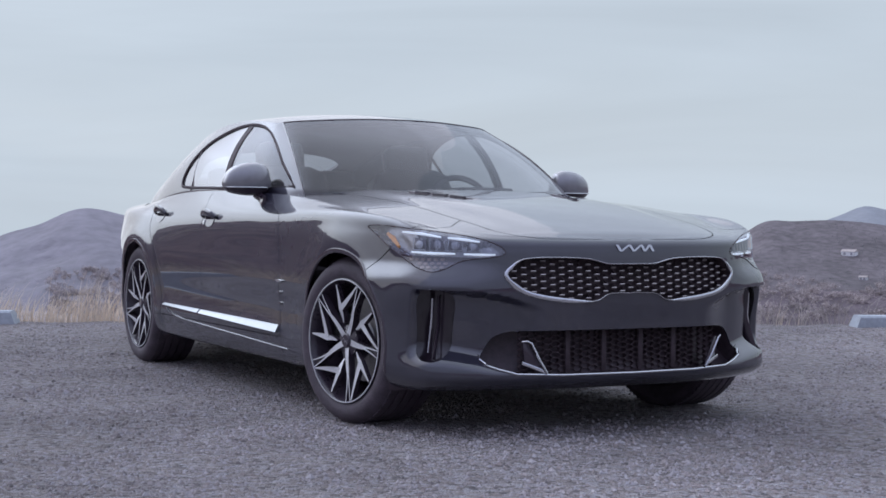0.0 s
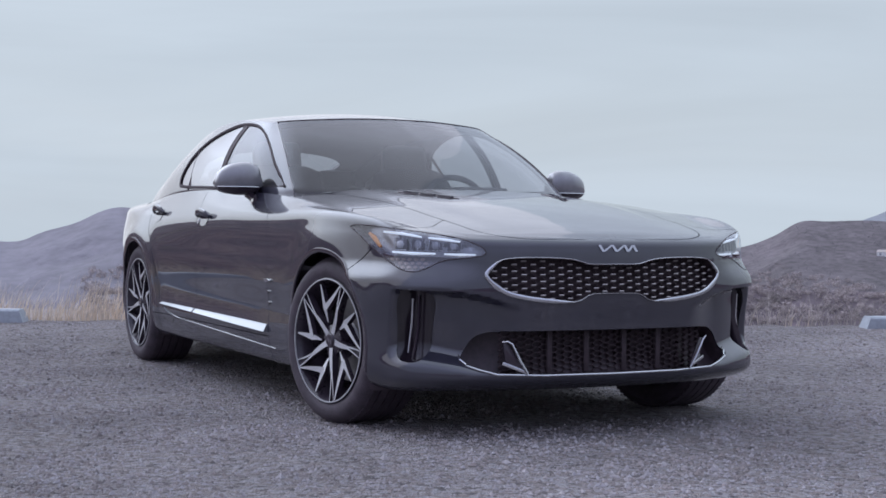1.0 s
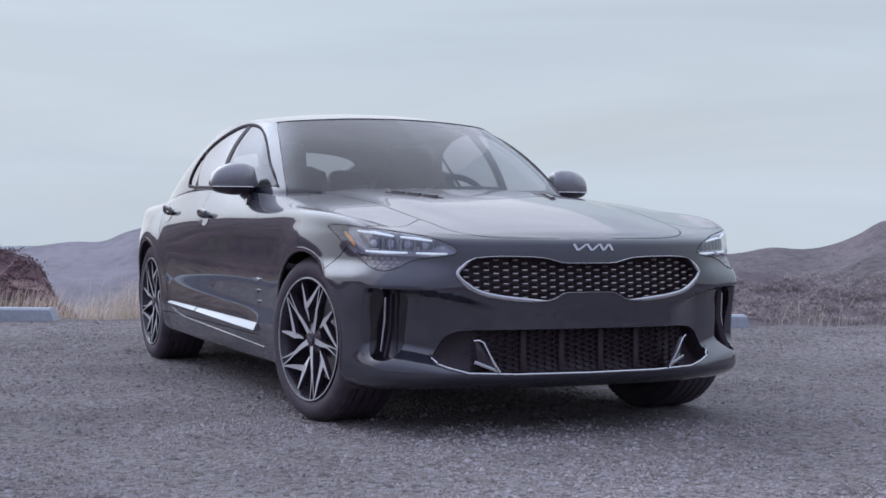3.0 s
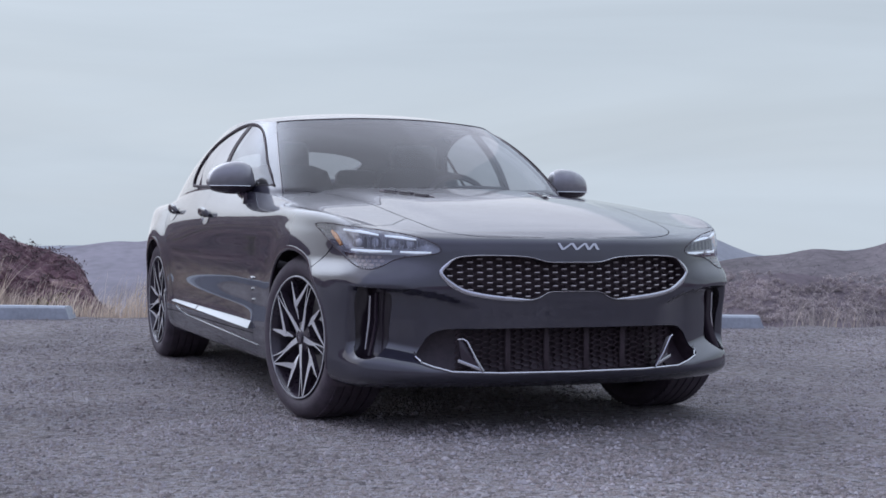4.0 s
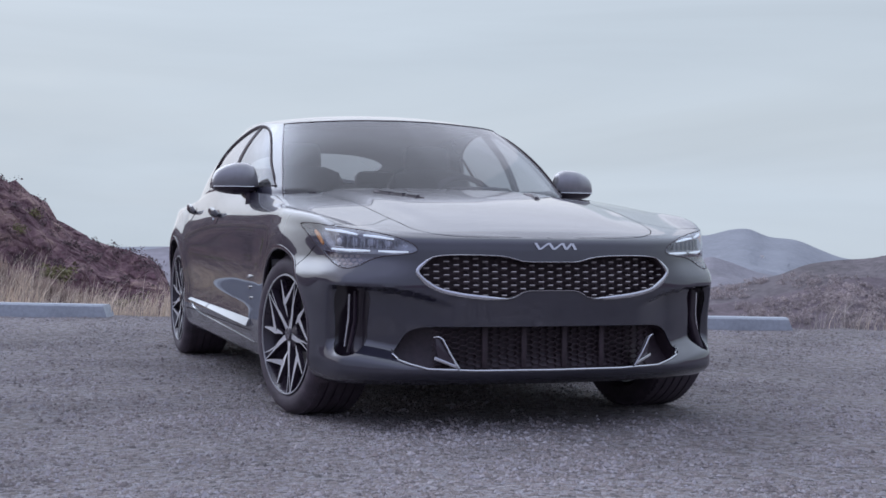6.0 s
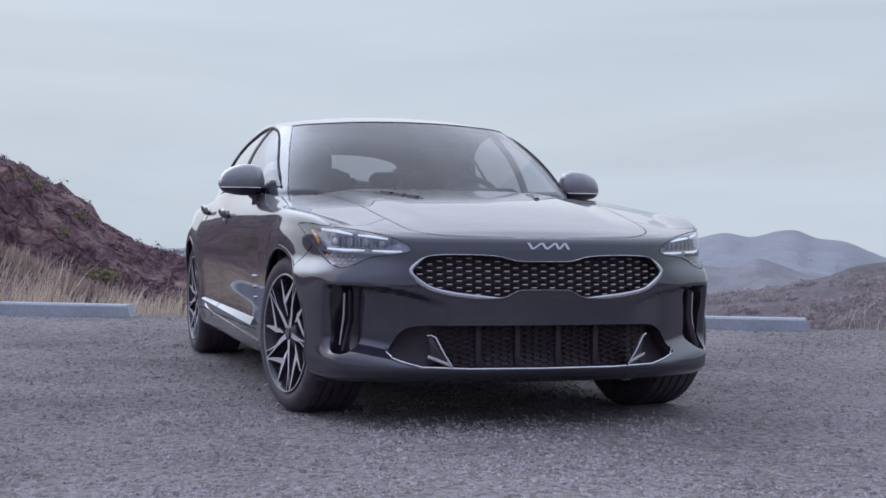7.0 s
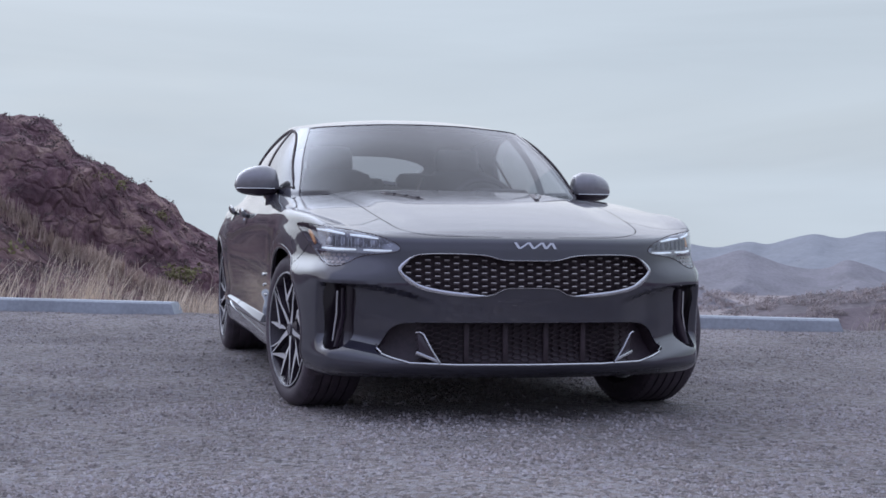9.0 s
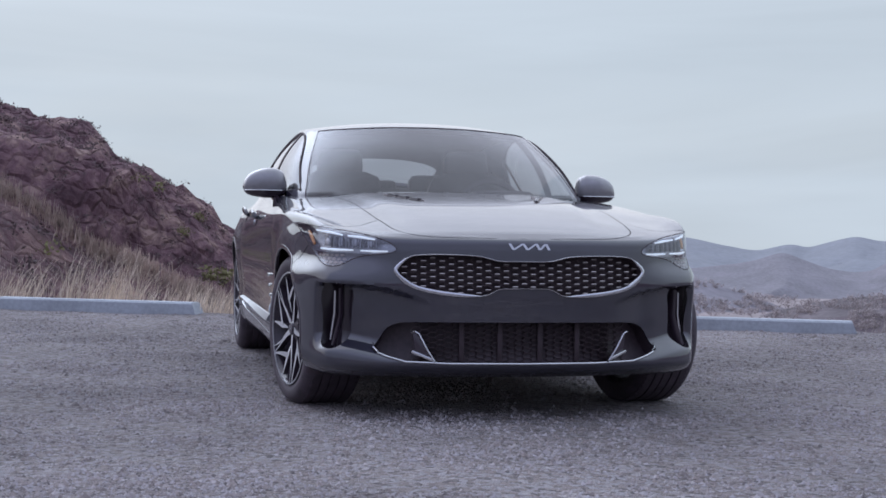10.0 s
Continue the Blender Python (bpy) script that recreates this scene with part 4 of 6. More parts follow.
def loop_smooth(pts, count=60, closed=True):
    p = [(*q, 0.0) for q in pts]
    if closed:
        full = spline(p[-2:] + p + p[:3], (len(p) + 4) * 8 + 1)
        full = full[16:16 + len(p) * 8]
        idx = np.linspace(0, len(full), count, endpoint=False).astype(int)
        return [(full[i][0], full[i][1]) for i in idx]
    return [(a[0], a[1]) for a in spline(p, count)]


def mirror_line(half):
    """A half outline from y = 0 to y = 0, closed with its mirror image."""
    return half + [(-y, z) for y, z in half[::-1] if y > 1e-6]


HOOD_LINE = loop_smooth([(0.764, 0.0), (0.760, 0.15), (0.750, 0.28), (0.732, 0.38), (0.692, 0.460), (0.62, 0.508), (0.50, 0.530), (0.30, 0.550), (0.05, 0.564), (-0.30, 0.578), (-0.60, 0.597), (-0.78, 0.612)], 46, False) + loop_smooth([(-0.79, 0.610), (-0.68, 0.46), (-0.60, 0.25), (-0.57, 0.0)], 12, False)
LAMP_LINE = loop_smooth([(-0.428, 0.787), (-0.378, 0.793), (-0.24, 0.784), (-0.051, 0.764), (0.071, 0.741), (0.134, 0.714), (0.147, 0.695), (0.130, 0.683), (0.021, 0.669), (-0.023, 0.656), (-0.066, 0.632), (-0.112, 0.622), (-0.175, 0.637), (-0.249, 0.676), (-0.318, 0.715), (-0.383, 0.760)], 52)
GRILLE_HALF = [(0.0, 0.653), (0.085, 0.653), (0.115, 0.655)] + loop_smooth([(0.135, 0.660), (0.185, 0.672), (0.30, 0.678), (0.42, 0.676), (0.466, 0.668), (0.500, 0.643), (0.523, 0.614), (0.509, 0.591), (0.482, 0.567), (0.440, 0.545), (0.36, 0.527), (0.25, 0.515), (0.180, 0.512)], 34, False) + [(0.150, 0.519), (0.118, 0.537), (0.095, 0.543), (0.0, 0.544)]
INTAKE_HALF = [(0.0, 0.403), (0.25, 0.403)] + loop_smooth([(0.44, 0.402), (0.505, 0.395), (0.545, 0.374), (0.568, 0.340), (0.590, 0.308), (0.605, 0.292), (0.56, 0.268), (0.48, 0.247)], 20, False) + [(0.30, 0.241), (0.0, 0.240)]
SLOT_LINE = loop_smooth([(-0.172, 0.522), (-0.156, 0.550), (-0.060, 0.548), (-0.038, 0.516), (-0.046, 0.42), (-0.058, 0.325), (-0.084, 0.294), (-0.150, 0.296), (-0.174, 0.320), (-0.176, 0.42)], 32)
ARCH_F = [(WHEEL_F[0] + 0.012 + 0.368 * math.cos(a), WHEEL_F[1] + 0.368 * math.sin(a)) for a in np.linspace(0, 2 * math.pi, 56, endpoint=False)]
ARCH_R = [(WHEEL_R[0] + 0.362 * math.cos(a), WHEEL_R[1] + 0.362 * math.sin(a)) for a in np.linspace(0, 2 * math.pi, 56, endpoint=False)]
SEAM_A = loop_smooth([(-0.665, 1.05), (-0.66, 0.913), (-0.629, 0.836), (-0.590, 0.70), (-0.585, 0.55), (-0.575, 0.30), (-0.57, 0.15)], 24, False)
SEAM_B = loop_smooth([(-1.72, 1.05), (-1.71, 0.90), (-1.68, 0.80), (-1.655, 0.65), (-1.66, 0.45), (-1.665, 0.30), (-1.665, 0.15)], 20, False)
SEAM_C = loop_smooth([(-2.65, 1.05), (-2.62, 0.92), (-2.60, 0.85), (-2.56, 0.765), (-2.44, 0.65), (-2.355, 0.50), (-2.32, 0.40), (-2.315, 0.30), (-2.31, 0.15)], 26, False)
SILL_Z = 0.300
FENDER_SEAM = [(0.28, 0.608), (0.46, 0.752)]


def seam_x(line, z):
    pts = sorted((b, a) for a, b in line)
    return float(np.interp(z, [p[0] for p in pts], [p[1] for p in pts]))


def body_half():
    pts = side_skin()
    bm = grid_bm(pts)
    grid_bm(top_skin([r[-1] for r in pts]), bm)
    bmesh.ops.remove_doubles(bm, verts=bm.verts[:], dist=4e-4)
    bmesh.ops.recalc_face_normals(bm, faces=bm.faces[:])
    bm.normal_update()
    if sum(f.normal.z for f in bm.faces if f.calc_center_median().z > 0.8) < 0:
        bmesh.ops.reverse_faces(bm, faces=bm.faces[:])
    bm.normal_update()
    return bm


def cut_body(bm):
    front = lambda f: f.verts[0].co.x > 0.45 and f.verts[0].co.z < 0.74
    corner = lambda f: f.verts[0].co.x > 0.1 and f.verts[0].co.y > 0.4
    flank = lambda f: f.verts[0].co.y > 0.55 and f.verts[0].co.z < 1.0
    upper = lambda f: f.verts[0].co.z > 0.725 and f.verts[0].co.y < 0.75 and f.verts[0].co.x > -1.0
    cut(bm, HOOD_LINE, TOP, upper, False)
    cut(bm, LAMP_LINE, DIAG, corner)
    cut(bm, SLOT_LINE, DIAG, corner)
    cut(bm, GRILLE_HALF, FRONT, front, False)
    cut(bm, INTAKE_HALF, FRONT, front, False)
    for line in (ARCH_F, ARCH_R):
        cut(bm, line, SIDE, flank)
    for line in (SEAM_A, SEAM_B, SEAM_C, [(-2.31, SILL_Z), (-0.575, SILL_Z)], FENDER_SEAM):
        cut(bm, line, SIDE, flank, False)
    cut(bm, [(0.37, 0.497), (0.63, 0.757)], TOP, lambda f: corner(f) and f.verts[0].co.z > 0.7, False)
    bmesh.ops.remove_doubles(bm, verts=bm.verts[:], dist=0.0007)
    bm.normal_update()


def zone(f):
    """Which panel a face of the half body belongs to."""
    c = f.calc_center_median()
    d, s, fr, tp = flat(c, DIAG), flat(c, SIDE), flat(c, FRONT), flat(c, TOP)
    if c.y > 0.5 and c.x > 0.1 and inside(d, SLOT_LINE):
        return "slot"
    if c.x > 0.45 and c.z < 0.72 and f.normal.x > 0.1:
        if inside(fr, GRILLE_HALF):
            return "grille"
        if inside(fr, INTAKE_HALF):
            return "intake"
    if c.y > 0.4 and c.x > 0.1 and inside(d, LAMP_LINE):
        return "headlight"
    if c.y > 0.5 and (inside(s, ARCH_F) or inside(s, ARCH_R)):
        return "arch"
    if c.z > 0.735 and inside(tp, HOOD_LINE + [(-0.57, -0.1), (0.764, -0.1)]):
        return "hood"
    if c.z > 0.9 and c.x < -0.52 and c.y < 0.62 and f.normal.z > 0.5:
        return "cowl"
    if c.x > 0.25 and (c.z < 0.648 + 0.8 * (c.x - 0.33) or (c.z > 0.7 and tp[0] - tp[1] > -0.127)):
        return "front_bumper"
    if c.x > seam_x(SEAM_A, c.z):
        return "fender"
    if c.z < SILL_Z and c.x > -2.5:
        return "sill"
    if c.x > seam_x(SEAM_B, c.z):
        return "front_door"
    if c.x > seam_x(SEAM_C, c.z):
        return "rear_door"
    return "quarter_panel"



car = holder("car", "glossy black fastback sedan with chrome trim, parked on gravel", "car")
HALF = body_half()
SKIN = BVHTree.FromBMesh(HALF)


def on_front(y, z, out=0.0):
    """The point of the nose at (y, z), lifted off the surface."""
    p, n, _, _ = SKIN.ray_cast(Vector((3, abs(y) + 1e-5, z)), Vector((-1, 0, 0)))
    if p is None:
        p, n = Vector((0.5, abs(y), z)), Vector((1, 0, 0))
    p = p + n * out
    return Vector((p.x, p.y if y >= 0 else -p.y, p.z))


def on_corner(u, z, out=0.0, side=1):
    for k in range(16):
        o = DIAG[0] * u + Vector((0, 0, z - 0.004 * k)) + Vector((2, 2, 0))
        p, n, _, far = SKIN.ray_cast(o, Vector((-1, -1, 0)).normalized())
        if p is not None and far < 2.45:
            break
    if p is None:
        p, n = o - Vector((2, 2, 0)) + Vector((0.6, 0.6, 0)), Vector((0.7, 0.7, 0))
    p = p + n * out
    return Vector((p.x, side * p.y, p.z))


def on_side(x, z, out=0.0, side=1):
    p, n, _, _ = SKIN.ray_cast(Vector((x, 3, z)), Vector((0, -1, 0)))
    if p is None:
        p, n = Vector((x, 0.88, z)), Vector((0, 1, 0))
    p = p + n * out
    return Vector((p.x, side * p.y, p.z))


def on_top(x, y, out=0.0):
    p, n, _, _ = SKIN.ray_cast(Vector((x, abs(y) + 1e-5, 3)), Vector((0, 0, -1)))
    p = p + n * out
    return Vector((p.x, p.y if y >= 0 else -p.y, p.z))


cut_body(HALF)
HALF.faces.ensure_lookup_table()
HALF.faces.index_update()
ZONES = {}
for f in HALF.faces:
    ZONES.setdefault(zone(f), set()).add(f.index)


def zone_bm(*names):
    want = set().union(*(ZONES.get(n, set()) for n in names))
    HALF.faces.index_update()
    b2 = HALF.copy()
    b2.faces.ensure_lookup_table()
    bmesh.ops.delete(b2, geom=[f for f in b2.faces if f.index not in want], context="FACES")
    return b2


def smooth_panel(name, bm, mat, parent, label=""):
    return part(name, bm, mat, parent, label, sharp=40.0)


def build_panels():
    for name, mat in (("hood", PAINT), ("front_bumper", PAINT)):
        smooth_panel(name, both_sides(hemmed(zone_bm(name))), mat, car)
    for name in ("fender", "front_door", "rear_door", "quarter_panel", "sill"):
        bm = hemmed(zone_bm(name))
        other = mirrored(bm)
        smooth_panel(name, bm, PAINT, car)
        smooth_panel(name, other, PAINT, car)
    # dark inner shell, seen through the gaps
    bm = zone_bm("hood", "front_bumper", "fender", "front_door", "rear_door", "quarter_panel", "sill", "cowl")
    bm.normal_update()
    for v, n in [(v, v.normal.copy()) for v in bm.verts]:
        v.co -= n * 0.018
        v.co.y = max(0.0, v.co.y)
    part("inner_body", both_sides(bm), PLASTIC, car, "dark inner body shell", sharp=None)
    # floor pan
    part("floor_pan", box_bm((4.1, 1.45, 0.05), (-1.5, 0, 0.215), 0.02), PLASTIC, car, "black underbody")


def build_wheel_wells():
    for cx, cz in (WHEEL_F, WHEEL_R):
        for s in (1, -1):
            prof = [(0.376, 0.835), (0.387, 0.82), (0.40, 0.60), (0.40, 0.48), (0.05, 0.48)]
            bm = lathe_bm(prof, 40, arc=(-2.0, 2.0))
            for v in bm.verts:
                v.co.y *= s
                v.co += Vector((cx, 0, cz))
            part("wheel_arch_liner", bm, PLASTIC, car, "black wheel arch liner")
            r, off = (0.366, 0.012) if cx > -1 else (0.360, 0.0)
            lip = [on_side(cx + off + r * math.cos(a), cz + r * math.sin(a), -0.003, s) for a in np.linspace(radians(-14), radians(194), 46)]
            part("arch_lip", tube_bm(lip, 0.011, 0.006, 8, up=(0, 1, 0)), GLOSS, car, "gloss black wheel arch lip")


# ---- car: wheels ----
def arm(bm, a, b, wa, wb, y, deep, bend=0.0):
    """A tapered bar in the wheel's plane, from a to b, with its face at y and its back lower."""
    a, b = Vector(a), Vector(b)
    t = (b - a).normalized()
    n = Vector((-t.y, t.x))
    mid = a.lerp(b, 0.5) + n * bend
    steps = []
    for k in range(5):
        s = k / 4
        p = a * (1 - s) ** 2 + mid * 2 * s * (1 - s) + b * s * s
        w = wa + (wb - wa) * s
        steps.append((p - n * w, p + n * w))
    y0, y1 = y if isinstance(y, tuple) else (y, y)
    top, low = [], []
    for k, (l, r) in enumerate(steps):
        yy = y0 + (y1 - y0) * k / 4
        top.append((bm.verts.new((l.x, yy, l.y)), bm.verts.new((r.x, yy, r.y))))
        low.append((bm.verts.new((l.x * 0.99, yy - deep, l.y * 0.99)), bm.verts.new((r.x * 0.99, yy - deep, r.y * 0.99))))
    for k in range(4):
        f = bm.faces.new((top[k][0], top[k][1], top[k + 1][1], top[k + 1][0]))
        f.material_index = 1
        bm.faces.new((low[k][0], top[k][0], top[k + 1][0], low[k + 1][0]))
        bm.faces.new((top[k][1], low[k][1], low[k + 1][1], top[k + 1][1]))
    for k in (0, 4):
        bm.faces.new((top[k][0], low[k][0], low[k][1], top[k][1]))


def polar(r, deg):
    return (r * math.sin(radians(deg)), r * math.cos(radians(deg)))


def build_wheel():
    """A wheel about the y axis, its outer face towards +y at y = 0.03."""
    wheel = new("wheel")
    R = 0.332
    prof = [(0.240, 0.02), (0.249, 0.030), (0.268, 0.040), (0.290, 0.041), (0.308, 0.035), (0.320, 0.022), (0.327, 0.008)]
    tread = []
    for k in range(5):
        y0, y1 = 0.004 - k * 0.041, 0.004 - k * 0.041 - 0.033
        tread += [(R - 0.004 if k in (0,) else R, y0), (R, y0 - 0.004), (R, y1), (R - 0.008, y1 - 0.001), (R - 0.008, y1 - 0.007)]
    back = [(0.32, -0.21), (0.295, -0.225), (0.25, -0.215), (0.240, -0.2)]
    tyre = part("tyre", lathe_bm(prof + tread[:-1] + back, 96), RUBBER, wheel, "black low-profile rubber tyre")
    lugs = bmesh.new()
    for k in range(80):
        a = 2 * math.pi * k / 80
        for j, (yc, wd) in enumerate(((-0.005, 0.02), (-0.19, 0.02))):
            b2 = box_bm((0.012, wd, 0.008), (0, yc, R - 0.0034))
            bmesh.ops.rotate(b2, verts=b2.verts[:], matrix=Matrix.Rotation(a + j * 0.04, 3, "Y"))
            me = bpy.data.meshes.new("lug")
            b2.to_mesh(me)
            b2.free()
            lugs.from_mesh(me)
            bpy.data.meshes.remove(me)
    tagged(part("tread", lugs, RUBBER, tyre), kind="stuff")
    rim = part("rim", lathe_bm([(0.248, 0.030), (0.2495, 0.036), (0.2455, 0.0385), (0.241, 0.034), (0.234, 0.008), (0.222, -0.02), (0.215, -0.10), (0.225, -0.19), (0.24, -0.2)], 96), ALLOY_DARK, wheel, "gloss black alloy rim barrel")
    part("rim_edge", lathe_bm([(0.2472, 0.0370), (0.2472, 0.0399), (0.2425, 0.0399), (0.2425, 0.035)], 96), ALLOY, rim, "bright machined rim edge")
    for k in range(5):
        base = 72 * k
        bm = bmesh.new()
        # long spoke: a broad face near the hub that parts into two slim edges at the rim
        arm(bm, polar(0.022, base), polar(0.130, base + 1), 0.0130, 0.0085, (0.020, 0.029), 0.03, 0.006)
        arm(bm, polar(0.120, base + 0.5), polar(0.244, base - 4.0), 0.0048, 0.0019, (0.0285, 0.037), 0.02, -0.006)
        arm(bm, polar(0.120, base + 1.5), polar(0.244, base + 3.0), 0.0048, 0.0019, (0.0285, 0.037), 0.02, -0.004)
        f0 = len(bm.faces)
        arm(bm, polar(0.12, base), polar(0.243, base - 0.5), 0.006, 0.013, (0.018, 0.026), 0.02, -0.004)
        bm.faces.ensure_lookup_table()
        for f in bm.faces[f0:]:
            f.material_index = 0
        part("spoke", bm, (ALLOY_DARK, ALLOY), wheel, "machined split spoke", sharp=25)
        bm = bmesh.new()
        v = polar(0.132, base - 29)
        arm(bm, v, polar(0.228, base - 31), 0.0125, 0.0030, (0.026, 0.035), 0.02, 0.002)
        arm(bm, v, polar(0.240, base - 67.5), 0.0135, 0.0032, (0.026, 0.036), 0.02, 0.006)
        arm(bm, polar(0.075, base - 24), v, 0.0030, 0.0125, (0.016, 0.026), 0.02, 0.004)
        part("spoke", bm, (ALLOY_DARK, ALLOY), wheel, "machined forked spoke", sharp=25)
    hub = part("hub", lathe_bm([(0.0, 0.024), (0.028, 0.024), (0.031, 0.020), (0.040, 0.018), (0.062, 0.010), (0.070, -0.02), (0.075, -0.05), (0.0, -0.05)], 40), ALLOY_DARK, wheel)
    part("hub_cap", lathe_bm([(0.0, 0.0275), (0.024, 0.0275), (0.0265, 0.025), (0.0265, 0.02)], 32), GLOSS, hub, "gloss black hub cap with silver mark")
    bm = bmesh.new()
    for i, t in enumerate((-32, 28, -32, 28)):
        c, s_ = math.cos(radians(t)), math.sin(radians(t))
        prism_bm([(-0.0013, -0.007), (0.0013, -0.007), (0.0013, 0.007), (-0.0013, 0.007)], 0.001, lambda u, v, w, i=i, c=c, s_=s_: Vector((-0.0135 + i * 0.009 + u * c - v * s_, 0.0275 + w, u * s_ + v * c)), bm)
    part("hub_mark", bm, CHROME, hub)
    for k in range(5):
        p = polar(0.054, 72 * k + 36)
        b2 = lathe_bm([(0.0, 0.012), (0.007, 0.012), (0.0085, 0.008), (0.0085, -0.02)], 6)
        bmesh.ops.translate(b2, verts=b2.verts[:], vec=Vector((p[0], 0, p[1])))
        part("wheel_bolt", b2, STEEL, hub)
    part("brake_disc", lathe_bm([(0.07, -0.055), (0.08, -0.062), (0.165, -0.062), (0.167, -0.066), (0.167, -0.086), (0.07, -0.09)], 64), STEEL, wheel, "grey steel brake disc")
    cal = lathe_bm([(0.115, -0.040), (0.178, -0.040), (0.184, -0.048), (0.184, -0.10), (0.115, -0.10), (0.115, -0.040)], 14, arc=(radians(62), radians(118)))
    part("brake_caliper", cal, DULL, wheel, "grey brake caliper")
    return wheel


def place_wheels():
    first = build_wheel()
    steer = 10.0
    spots = ((WHEEL_F, 1, steer, 20), (WHEEL_F, -1, steer, -27), (WHEEL_R, 1, 0, 50), (WHEEL_R, -1, 0, -40))
    for i, ((x, z), s, turn, spin) in enumerate(spots):
        m = pose(x, 0.838 * s, z + 0.004, 0, 0, turn + (0 if s > 0 else 180)) @ pose(0, 0, 0, 0, spin, 0)
        if i == 0:
            first.matrix_basis = m
            ob = first
        else:
            ob = copy_thing(first, m)
        ob.parent = car
        tagged(ob, "black and machined twin-spoke alloy wheel")


build_panels()
build_wheel_wells()
place_wheels()

# ---- car: front details ----
def pocket(bm, deep):
    """Sinks a patch of the surface and walls it in up to where it was."""
    bm.normal_update()
    home = {v: (v.co.copy(), v.normal.copy()) for v in bm.verts}
    for v, (p, n) in home.items():
        v.co = p - n * deep
        if abs(p.y) < 1e-3:
            v.co.y = 0.0
    es = [e for e in bm.edges if e.is_boundary and not all(abs(v.co.y) < 1e-3 for v in e.verts)]
    r = bmesh.ops.extrude_edge_only(bm, edges=es)
    for v in r["geom"]:
        if isinstance(v, bmesh.types.BMVert):
            old = [e.other_vert(v) for e in v.link_edges if e.other_vert(v) in home]
            if old:
                p, n = home[old[0]]
                v.co = p - n * 0.004
    return bm


def lattice(bm, poly_test, at, cols, rows, dy, dz, wide, high, deep, thin):
    """Six-sided open cells; at(y, z) places their front edge, thin is the width of their walls."""
    for i in range(-cols, cols + 1):
        for j in range(rows):
            y, z = i * dy, dz[0] + j * dz[1] + (dz[1] / 2 if i % 2 else 0)
            if not poly_test((abs(y), z)):
                continue
            ring = [(y + wide * c, z + high * s) for c, s in ((1, 0), (0.5, 1), (-0.5, 1), (-1, 0), (-0.5, -1), (0.5, -1))]
            inner = [(y + (a - y) * (1 - thin), z + (b - z) * (1 - thin)) for a, b in ring]
            o = [bm.verts.new(at(a, b, 0.0)) for a, b in ring]
            n = [bm.verts.new(at(a, b, 0.0)) for a, b in inner]
            k = [bm.verts.new(at(a, b, -deep)) for a, b in inner]
            for q in range(6):
                r = (q + 1) % 6
                bm.faces.new((o[q], o[r], n[r], n[q]))
                bm.faces.new((n[q], n[r], k[r], k[q]))
    return bm


def build_grille():
    grille = part("grille", both_sides(pocket(zone_bm("grille"), 0.055)), GRILLE, car, "dark honeycomb grille in a chrome surround")
    bm = lattice(bmesh.new(), lambda p: inside(p, GRILLE_HALF), lambda y, z, d: on_front(y, z) + Vector((d - 0.036, 0, 0)), 15, 9, 0.0375, (0.49, 0.0255), 0.0235, 0.0124, 0.012, 0.12)
    part("grille_mesh", bm, GRILLE, grille, "black honeycomb mesh", sharp=20)
    # short bright bars in the cells
    bar = box_bm((0.008, 0.0215, 0.0050), (0, 0, 0), 0.0012, segs=1)
    me = None
    for i in range(-14, 15):
        for j in range(9):
            y, z = i * 0.0375, 0.49 + j * 0.0255 + (0.01275 if i % 2 else 0) - 0.004
            if not inside((abs(y) + 0.014, z - 0.006), GRILLE_HALF) or not inside((abs(y) + 0.014, z + 0.012), GRILLE_HALF):
                continue
            p = on_front(y, z) + Vector((-0.012, 0, 0))
            if me is None:
                ob = part("grille_bar", bar, TICK, grille, "short bright bar")
                me = ob.data
            else:
                ob = new("grille_bar", me)
                ob.parent = grille
            q = on_front(y + 0.01, z) - on_front(y - 0.01, z)
            ob.matrix_basis = Matrix.Translation(p) @ Matrix.Rotation(math.atan2(-q.x, q.y), 4, "Z") @ Matrix.Rotation(radians(-32), 4, "Y")
    line = mirror_line(GRILLE_HALF)
    path = [on_front(y, z, 0.003) for y, z in line]
    wide = [0.0031 + 0.0052 * smooth01((abs(y) - 0.46) / 0.06) + 0.0065 * smooth01((0.595 - z) / 0.03) * smooth01((abs(y) - 0.16) / 0.12) for y, z in line]
    up = []
    for y, z in line:
        up.append((1.0, 0.5 * (1 if y > 0 else -1) * smooth01((abs(y) - 0.35) / 0.2), 0))
    part("grille_surround", tube_bm(path, wide, 0.005, 10, True, up), CHROME, grille, "satin chrome grille surround")


